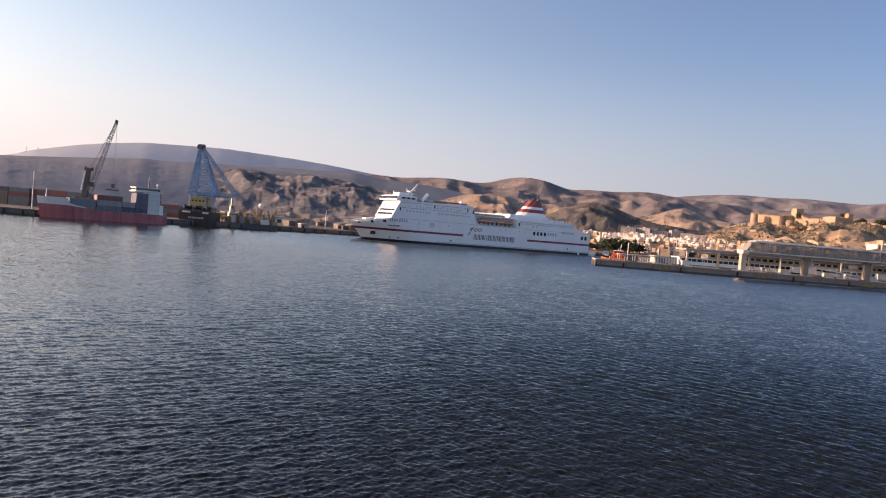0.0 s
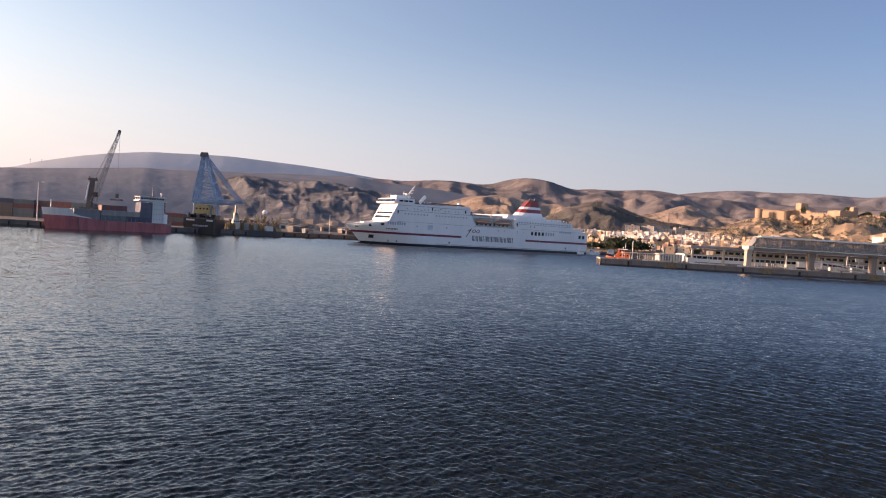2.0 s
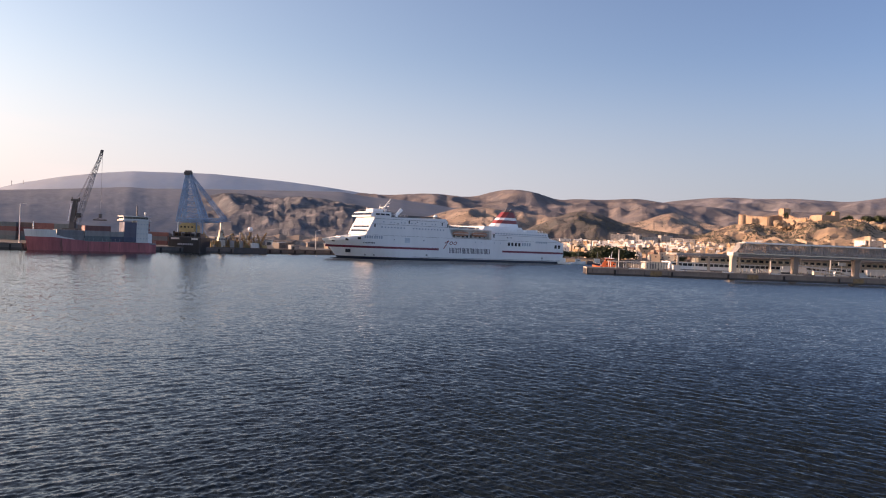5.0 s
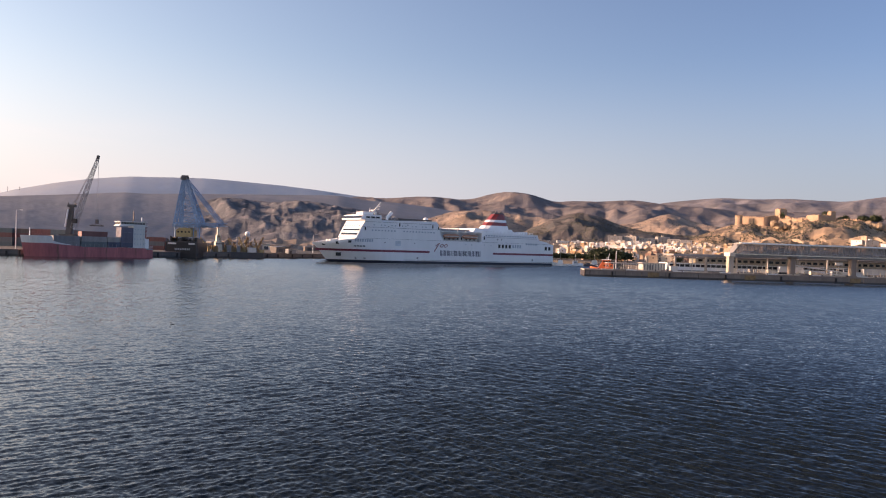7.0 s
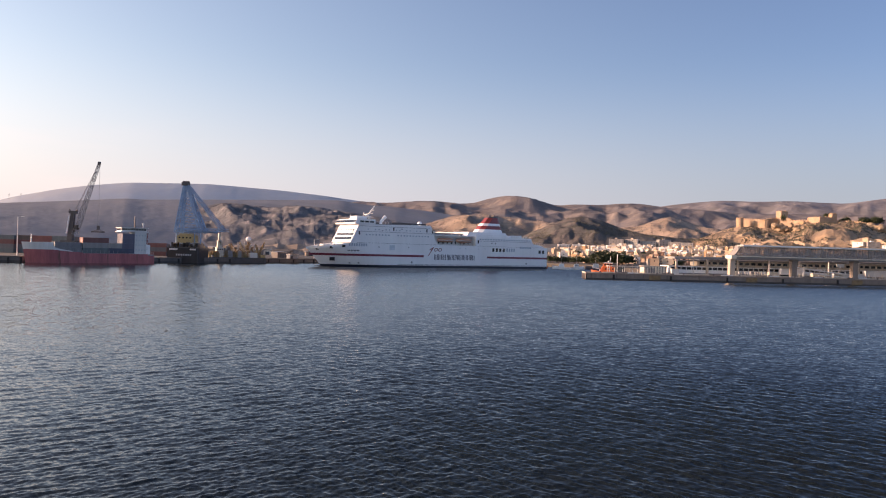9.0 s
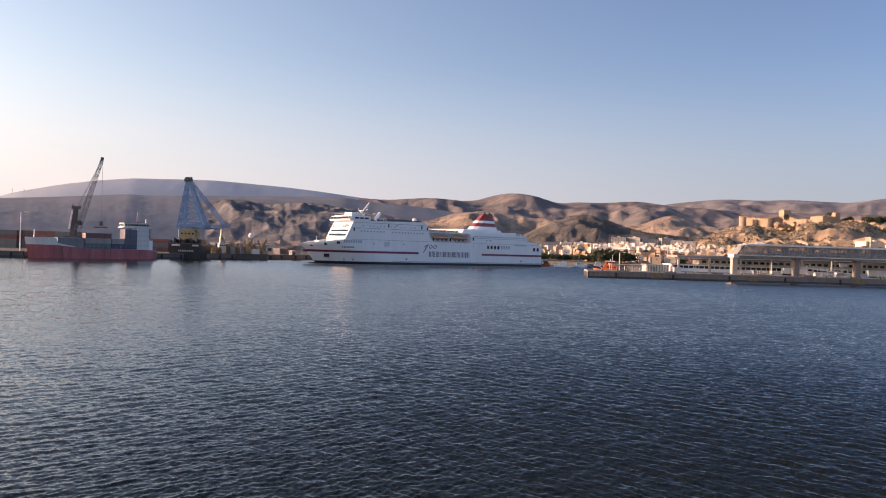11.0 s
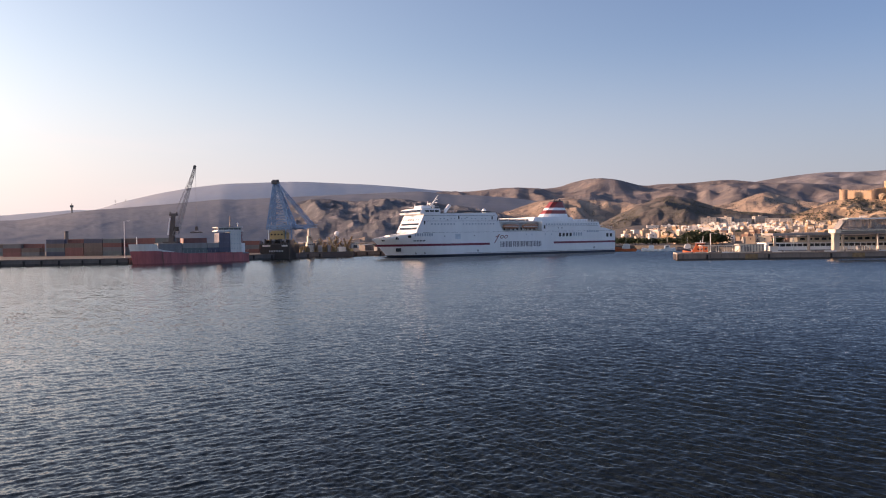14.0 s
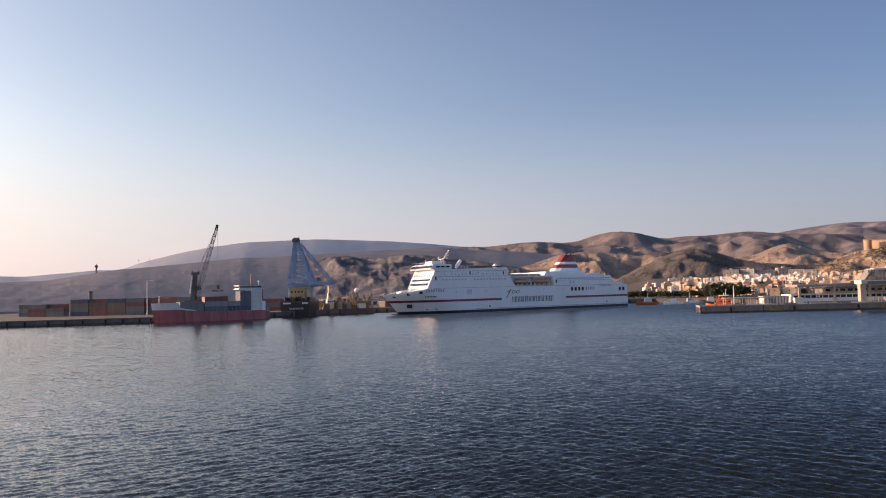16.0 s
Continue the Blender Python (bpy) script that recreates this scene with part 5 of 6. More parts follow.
def make_harbour_crane():
    c = thing("harbour_crane", pose(-201.0, 390, 3), "tall mobile harbour crane with a grey lattice boom", "crane")
    part("undercarriage", Shape().box(-7, -4, 0.8, 7, 4, 2.6), GREY, c)
    for x in (-6, -3, 3, 6):
        for y in (-4.4, 3.6):
            part("wheel", Shape().tube((x, y, 0.9), (x, y + 0.8, 0.9), 0.9, n=10), FENDER, c)
    part("slew_house", Shape().box(-4.5, -3, 2.6, 4, 3, 8.2), DARK, c)
    part("tower", Shape().loft([[(x * 1.4 - 0.6, y * 1.2, 8.2) for x, y in ((-1, -1), (1, -1), (1, 1), (-1, 1))], [(x * 0.9 + 0.6, y * 0.9, 22.8) for x, y in ((-1, -1), (1, -1), (1, 1), (-1, 1))]]), DARK, c)
    part("tower_ladder", Shape().side([(-2.3, 12), (-0.9, 21.6), (-0.3, 21.6), (-1.6, 12)], -1.9, -1.3), WHITE, c, "white front of the crane tower")
    part("tower_head", Shape().box(-1.2, -1.3, 22.8, 2.6, 1.3, 24.2).tube((-0.8, 0, 24), (-1.4, 0, 25.2), 0.3).tube((2.2, 0, 24), (3.0, 0, 24.9), 0.3), DARK, c)
    boom = part("boom", Shape().lattice((1.8, 0, 11.6), (13.9, 0, 49.6), 2.4, 1.1, 20, 0.12), GREY, c, "dark lattice boom")
    part("boom_head", Shape().box(13.4, -0.6, 49.2, 14.5, 0.6, 50.8).tube((14.1, -0.7, 50.6), (14.1, 0.7, 50.6), 0.6, n=10), DARK, boom)
    part("luffing_rope", Shape().tube((1.5, 0.5, 24), (13.3, 0.4, 48.6), 0.09, n=4).tube((1.5, -0.5, 24), (13.3, -0.4, 48.6), 0.09, n=4), GREY, c)
    part("hoist_rope", Shape().tube((14.4, 0, 50.5), (14.4, 0, 16.5), 0.08, n=4), GREY, c)
    part("hook_block", Shape().box(13.7, -0.5, 14.4, 15.1, 0.5, 16.6), DARK, c)
    part("spreader", Shape().box(10.7, -0.6, 12.9, 17.7, 0.6, 13.6).tube((14.4, 0, 14.4), (11.2, 0, 13.6), 0.1).tube((14.4, 0, 14.4), (17.2, 0, 13.6), 0.1), DARK, c)
    part("cab", Shape().box(2.2, -2.2, 14.2, 4.2, -0.6, 16.6), GLASS, c)


make_harbour_crane()


def make_floating_crane():
    c = thing("floating_crane", pose(-149, 428, 0), "blue lattice floating crane on a black barge with yellow winch house", "floating crane")
    b = part("barge", Shape().slab([(-9.5, -14), (8.0, -14), (8.5, -12), (8.5, 4), (-10, 4), (-10, -12)], -2, 8.6), BLACK, c, "black barge hull")
    part("barge_rail", Shape().box(-9.8, -14.1, 8.6, 8.3, -13.9, 9.3), DARK, b)
    for x0, x1, z in ((-8.2, -3.4, 8.0), (3.6, 7.2, 8.0)):
        part("deck_sign", Shape().box(x0, -14.12, z - 0.6, x1, -14.02, z + 0.35), WHITE_OLD, b, "pale name board")
    for k in range(9):
        part("name_bar", Shape().box(-4.2 + 1.0 * k, -14.1, 4.2, -3.6 + 1.0 * k, -14.02, 5.2), PALE_GLASS, b)
    part("deck_machinery", Shape().box(-8, -11, 8.6, 6, 3, 11.0), DARK, c)
    rm = random.Random(31)
    for k in range(26):
        x, w, h = rm.uniform(-9, 6.5), rm.uniform(0.6, 2.2), rm.uniform(0.8, 3.4)
        part("deck_gear", Shape().box(x, -13.6, 8.6, x + w, -13.6 + w, 8.6 + h), (DARK, BLACK, GREY, RUST)[k % 4], c)
    for k in range(5):
        part("boom_rest", Shape().tube((-8 + 3.6 * k, -4, 11), (-8 + 3.6 * k, -4, 18.4), 0.3, n=5), BLUE, c)
    y = part("winch_house", Shape().side([(-6.0, 11.6), (-6.4, 15.6), (-4.5, 17.0), (1, 17.0), (2.5, 15.6), (2.5, 11.6)], -7, 3), YELLOW, c, "yellow winch house")
    for k in range(4):
        pane(y, -5.0 + 2.1 * k, -7.02, 14.6, 1.0, 0.9, GLASS)
    # A-frame
    apex = Vector((-4.6, 0, 46.5))
    for x, yy, w in ((-8.0, -5, 1.7), (-8.0, 5, 1.7), (6.5, -5, 1.7), (6.5, 5, 1.7)):
        part("leg", Shape().lattice((x, yy, 17.6), (apex.x + (x + 3) * 0.12, yy * 0.2, 45.5), w, 0.9, 9, 0.22), BLUE, c)
    for z in (19.5, 23, 26.5, 30, 33.5, 37, 40.5):
        t = (z - 17.6) / 28.0
        u = (z + 3.5 - 17.6) / 28.0
        xl, xr, hw = -8.0 * (1 - t) - 5.2 * t, 6.5 * (1 - t) - 3.5 * t, 5.6 * (1 - t) + 1.2 * t
        yl, yr, hv = -8.0 * (1 - u) - 5.2 * u, 6.5 * (1 - u) - 3.5 * u, 5.6 * (1 - u) + 1.2 * u
        for sd in (-1, 1):
            for a, b, w in (((xl, sd * hw, z), (xr, sd * hw, z), 0.28), ((xl, sd * hw, z), (yr, sd * hv, z + 3.5), 0.2), ((xr, sd * hw, z), (yl, sd * hv, z + 3.5), 0.2)):
                part("cross_brace", Shape().tube(a, b, w, n=4), BLUE, c)
        for x in (xl, xr):
            part("cross_brace", Shape().tube((x, -hw, z), (x, hw, z), 0.22, n=4), BLUE, c)
    part("head", Shape().box(-6.4, -2.2, 45.4, -2.8, 2.2, 47.2).tube((-6.4, 0, 47.4), (-2.6, 0, 47.4), 0.8, n=8), DARK, c, "dark sheave head")
    for yy in (-3.5, 3.5):
        part("back_stay", Shape().lattice((-3.6, yy * 0.4, 46), (17.5, yy, 20.4), 0.9, 1.2, 12, 0.13), BLUE, c)
    part("jib", Shape().lattice((-8, -4, 18.8), (20, -4, 19.6), 2.0, 1.6, 11, 0.15).lattice((-8, 4, 18.8), (20, 4, 19.6), 2.0, 1.6, 11, 0.15), BLUE, c)
    part("jib_deck", Shape().box(-8, -3, 17.7, 14, 3, 18.6), BLUE, c)


make_floating_crane()


def make_dredger():
    d = thing("work_barge", pose(-129, 446, 0, 0, 0, 32), "rusty yellow work barge with machinery and a white tower", "barge")
    part("pontoon", Shape().slab([(-17, -6), (17, -6), (20, 0), (17, 6), (-17, 6)], -1.5, 3.4), DARK, d)
    rng2 = random.Random(7)
    for k in range(46):
        x, yy, w, h = rng2.uniform(-17, 16), rng2.uniform(-5.5, 4), rng2.uniform(0.8, 3.0), rng2.uniform(0.8, 4.2)
        part("machine", Shape().box(x, yy, 3.4, x + w, yy + w * 0.8, 3.4 + h), (RUST, YELLOW, RUST, GREY)[k % 4], d)
    for k in range(34):
        x = rng2.uniform(-17, 16)
        part("derrick", Shape().lattice((x, rng2.uniform(-4, 4), 3.4), (x + rng2.uniform(-6, 6), rng2.uniform(-3, 3), rng2.uniform(6, 13.5)), 0.9, 0.5, 6, 0.12), (RUST, RUST, YELLOW, GREY)[k % 4], d)
    w = part("tower", Shape().box(-11.5, -3, 3.4, -7.5, 1, 9.5).box(-10.8, -2.4, 9.5, -8.4, 0.4, 13.5).box(-10.3, -2, 13.5, -9.2, -0.2, 18), CREAM, d, "cream painted bridge tower")
    for k in range(3):
        pane(w, -10.8 + 1.3 * k, -3.02, 8.2, 0.8, 0.8, GLASS)
    part("cabin", Shape().box(8, -6, 3.4, 12.5, -2.5, 6.4), WHITE_OLD, d)
    tank = thing("white_dome", pose(-127.5, 472, 3), "small white spherical tank on a stand", "tank")
    part("sphere", Shape().ball((0, 0, 11.9), 1.7, 14, 8), WHITE, tank, smooth=True)
    part("stand", Shape().tube((0, 0, 0), (0, 0, 10.4), 0.5, 0.4, 8), GREY, tank)


make_dredger()
make_mast(pose(-213.0, 361, 3.1), 19.4)
make_mast(pose(-89.0, 497, 3.1), 13.0)
make_mast(pose(-30, 545, 3.1), 12.0)
rng = random.Random(5)
for bx, by, n, tall in ((-328, 418, 2, 3), (-300, 420, 4, 4), (-250, 423, 3, 4), (-236, 412, 2, 4), (-352, 440, 2, 3), (-186, 452, 2, 3), (-160, 462, 1, 2)):
    for i in range(n):
        for row in range(2):
            for t in range(tall - (1 if rng.random() < 0.35 else 0)):
                make_container(pose(bx + 12.6 * i, by + 2.7 * row, 3.02 + 2.62 * t), rng.choice((0, 2, 5, 5, 3, 0, 1, 2)))


def make_shed(m, w, d, h, wall, roof, label, doors=2):
    s = thing("shed", m, label, "shed", "port sheds")
    part("wall", Shape().box(0, 0, 0, w, d, h), wall, s)
    part("roof", Shape().side([(-0.4, h), (w / 2, h + w * 0.06), (w + 0.4, h), (w + 0.4, h + 0.25), (w / 2, h + w * 0.06 + 0.25), (-0.4, h + 0.25)], -0.4, d + 0.4), roof, s)
    for k in range(doors):
        part("door", Shape().box(w * (0.15 + 0.5 * k), -0.06, 0, w * (0.15 + 0.5 * k) + min(4, w * 0.25), 0.0, h * 0.7), DARK, s)


make_shed(pose(-112, 488, 3, 0, 0, 40), 12, 8, 3.6, WHARFCON, ROOFGREY, "grey low shed with a metal roof", 2)
make_shed(pose(-100, 470, 3, 0, 0, 40), 6, 4, 2.6, GREY, KERB, "small grey quay cabin with a pale roof", 1)
make_shed(pose(-75, 520, 3, 0, 0, 35), 14, 8, 3.8, WHARFCON, KERB, "grey warehouse with a pale roof", 2)
make_shed(pose(-90, 560, 3, 0, 0, 35), 20, 9, 3.6, WHARFCON, ROOFGREY, "grey warehouse with a metal roof", 2)
make_shed(pose(-150, 470, 3, 0, 0, 38), 16, 9, 6.0, WHARFCON, ROOFGREY, "grey port building behind the cranes", 2)
make_shed(pose(-226, 440, 3, 0, 0, 20), 18, 9, 8.0, GREY, ROOFGREY, "grey corrugated port shed", 2)
EARTH = mat("buff_earth", (0.30, 0.245, 0.20), 0.95, var=0.25, scale=0.08, bump=0.3, tint=((0.20, 0.17, 0.145), 0.55), spec=0.1)
rng = random.Random(17)
for az, r, long, tall in ((-17.0, 640, 40, 5), (-14.8, 700, 70, 7), (-13.0, 640, 60, 4.5), (-11.4, 760, 80, 9), (-10.6, 650, 55, 5), (-9.0, 720, 70, 8), (-7.8, 660, 50, 5), (-18.6, 620, 36, 6)):
    tc = thing("earth_terrace", pose(r * math.sin(radians(az)), r * math.cos(radians(az)), 3, 0, 0, -az + rng.uniform(-14, 14)), "buff earth bank cut into a step above the port", "bank", "earth banks above the port")
    rings = []
    for k in range(13):
        u = k / 12
        e = min(1, 5 * u, 5 * (1 - u)) * rng.uniform(0.75, 1.1) + 0.03
        x = long * (u - 0.5)
        rings.append([(x, -tall * 1.5 * e, -1), (x, -tall * 0.9 * e, tall * 0.55 * e), (x, -tall * 0.3 * e, tall * e), (x, tall * 2, tall * e), (x, tall * 2.5, -1)])
    part("bank", Shape().loft(rings), EARTH, tc)
for k in range(26):
    az, r = rng.uniform(-20.5, -7.0), rng.uniform(500, 640)
    w, h = rng.uniform(5, 15), rng.uniform(2.4, 4.6)
    shade = rng.choice(((WHARFCON, "grey"), (CREAM, "cream"), (WHITE_OLD, "off-white"), (EARTH, "buff"), (GREY, "steel-grey")))
    edge = np.interp(az, [a for a, _ in SHORE], [q for _, q in SHORE])
    r = max(r, float(edge) + 22)
    make_shed(pose(r * math.sin(radians(az)), r * math.cos(radians(az)), 3, 0, 0, -az + rng.uniform(-25, 25)), w, rng.uniform(4, 8), h, shade[0], rng.choice((ROOFGREY, KERB, EARTH)),
              f"{shade[1]} low port shed with a shallow roof", 1 + k % 2)
ch = thing("chimney", pose(-308, 452, 3), "slim grey industrial chimney on the port land", "chimney")
part("shaft", Shape().tube((0, 0, 0), (0, 0, 15.5), 1.5, 1.2, 12), CONCRETE, ch)
part("rim", Shape().tube((0, 0, 15.2), (0, 0, 15.9), 1.45, 1.45, 12), DARK, ch)

# ---- trees ----


def make_tree(m, h, wide, seed, label="dark green bushy tree by the harbour", group="trees"):
    r = random.Random(seed)
    t = thing("tree", m, label, "tree", group)
    tr = Shape().tube((0, 0, 0), (0.1 * h * (r.random() - 0.5), 0, h * 0.45), 0.05 * h, 0.03 * h, 6)
    for k in range(5):
        a = r.uniform(0, 6.28)
        tr.tube((0, 0, h * 0.35), (wide * 0.35 * math.cos(a), wide * 0.35 * math.sin(a), h * r.uniform(0.55, 0.8)), 0.025 * h, 0.01 * h, 4)
    part("trunk", tr, BARK, t)
    cr = Shape()
    for k in range(300):
        a, e = r.uniform(0, 6.28), math.asin(r.uniform(-0.75, 1))
        q = r.uniform(0.45, 1.0) * (1 + 0.25 * math.sin(3 * a + seed))
        c = (wide / 2 * q * math.cos(a) * math.cos(e), wide / 2 * q * math.sin(a) * math.cos(e), h * 0.56 + h * 0.44 * q * math.sin(e))
        s = r.uniform(0.06, 0.12) * wide
        pts = [Vector((r.gauss(0, 1), r.gauss(0, 1), r.gauss(0, 0.7))).normalized() * s * r.uniform(0.6, 1.3) for _ in range(5)]
        cr.add([Vector(c) + p for p in pts], [(0, 1, 2), (0, 2, 3), (0, 3, 4), (1, 2, 4), (1, 3, 4)])
    part("crown", cr, LEAF, t)


for k in range(10):
    make_tree(pose(118 + 2.7 * k + rng.uniform(-1, 1), 566 + rng.uniform(-12, 8), 3), rng.uniform(8.5, 11) - abs(k - 4.5) * 0.35, rng.uniform(9, 13), 100 + k)

for k in range(16):
    a = 5.6 + 0.42 * k
    make_tree(pose(606 * math.sin(math.radians(a)), 606 * math.cos(math.radians(a)) + rng.uniform(-6, 6), 3), rng.uniform(4, 6.5), rng.uniform(6, 10), 150 + k, "low dark green tree along the basin", "trees along the basin")

# ---- the town ----
TOWN = [mat("town_wall_" + n, c, 0.85, var=0.08, scale=0.15, streak=True, rand=0.12) for n, c in (
    ("white", (0.74, 0.69, 0.64)), ("cream", (0.58, 0.47, 0.36)), ("sand", (0.46, 0.34, 0.24)), ("ochre", (0.40, 0.26, 0.14)), ("brick", (0.25, 0.15, 0.11)), ("grey", (0.36, 0.335, 0.31)))]
TOWN_WORDS = ("white-washed", "cream", "sand-coloured", "ochre", "brick-brown", "grey")
HOUSE_WIN = {}
SHUTTER = mat("dull_brown_shutter", (0.10, 0.08, 0.07), 0.5, var=0.2, scale=1.0, rand=0.3)


def make_house(az, r, w, d, storeys, tone, seed):
    rr = random.Random(seed)
    z = land_z(az, r) - 0.5
    x, y = r * math.sin(math.radians(az)), r * math.cos(math.radians(az))
    h = storeys * 2.8 + 0.2
    hs = thing("town_house", pose(x, y, z, 0, 0, -az + rr.uniform(-28, 28)), f"{TOWN_WORDS[tone]} flat-roofed town house with dark windows", "house", "houses of the town")
    part("wall", Shape().box(-w / 2, -d / 2, -4, w / 2, d / 2, h), TOWN[tone], hs)
    part("parapet", Shape().box(-w / 2 - 0.15, -d / 2 - 0.15, h, w / 2 + 0.15, -d / 2 + 0.2, h + 0.7).box(-w / 2 - 0.15, d / 2 - 0.2, h, w / 2 + 0.15, d / 2 + 0.15, h + 0.7)
         .box(-w / 2 - 0.15, -d / 2 + 0.2, h, -w / 2 + 0.2, d / 2 - 0.2, h + 0.7).box(w / 2 - 0.2, -d / 2 + 0.2, h, w / 2 + 0.15, d / 2 - 0.2, h + 0.7), TOWN[tone], hs)
    if rr.random() < 0.6:
        part("roof_hut", Shape().box(-1.8, -1.5, h, 1.6, 1.8, h + 2.4), TOWN[rr.randrange(3)], hs)
    if "m" not in HOUSE_WIN:
        HOUSE_WIN["m"] = Shape().box(-0.45, -0.08, -0.6, 0.45, 0.08, 0.6).mesh("window", SHUTTER)
        HOUSE_WIN["e"] = Shape().box(-0.08, -0.45, -0.6, 0.08, 0.45, 0.6).mesh("window", SHUTTER)
    n = max(1, int(w / 4.2))
    for s in range(storeys):
        for k in range(n):
            if rr.random() < 0.8:
                part("window", HOUSE_WIN["m"], GLASS, hs, at=pose(-w / 2 + w * (k + 0.5) / n, -d / 2, 1.7 + 2.8 * s))
        part("window", HOUSE_WIN["e"], GLASS, hs, at=pose(-w / 2, 0, 1.7 + 2.8 * s))


def make_town():
    r = random.Random(21)
    k = 0
    for row, (dist, a0, a1) in enumerate(((620, 11.2, 20.0), (652, 10.4, 20.5), (690, 9.4, 20.5), (730, 8.4, 20.5), (770, 7.4, 21.0), (810, 7.6, 22.0), (850, 8.0, 23.0), (890, 10.0, 23.5), (930, 11.4, 24.0), (970, 12.4, 23.0), (1010, 13.2, 21.5), (1050, 14.0, 20.5))):
        az = a0
        while az < a1:
            w = r.uniform(3.8, 8.5)
            st = r.choice((1, 1, 2, 2, 2)) if row < 8 else r.choice((1, 2, 2))
            tone = r.choice((0, 1, 1, 2, 2, 3, 4, 4, 5, 2)) if row < 5 else r.choice((0, 0, 0, 1, 0)) if 11.8 < az < 18.5 else r.choice((1, 1, 2, 2, 3, 0))
            make_house(az, dist + r.uniform(-26, 26), w, r.uniform(6, 10), st, tone, 500 + k)
            az += math.degrees(w / dist) * r.uniform(0.95, 1.7)
            k += 1
    for az, dist, w, st in ((13.4, 1150, 22, 4), (14.6, 1155, 20, 4), (15.7, 1160, 24, 3), (16.9, 1165, 18, 4), (17.7, 1150, 18, 3), (18.6, 1120, 16, 3),
                            (22.4, 1130, 14, 2), (23.0, 1130, 10, 2), (23.4, 1132, 9, 2), (29.9, 1120, 14, 2), (30.6, 1120, 16, 3), (31.6, 1110, 12, 2), (9.4, 1080, 16, 1), (10.6, 1085, 20, 1)):
        make_house(az, dist, w, 12, st, 5 if st > 2 else 0, 900 + k)
        k += 1


make_town()
tr = random.Random(63)
for k in range(16):
    a, q = tr.uniform(9.8, 19.0), tr.uniform(600, 780)
    make_tree(pose(*(q * math.sin(math.radians(a)), q * math.cos(math.radians(a))), float(land_z(a, q)) - 0.3), tr.uniform(5, 8), tr.uniform(6, 10), 400 + k,
              "dark green bushy tree between the town houses", "trees of the town")

# ---- the castle ----


def spot(az, r):
    return r * math.sin(math.radians(az)), r * math.cos(math.radians(az)), EYE[2]


def lift(el, r):
    return EYE[2] + r * math.tan(math.radians(el))


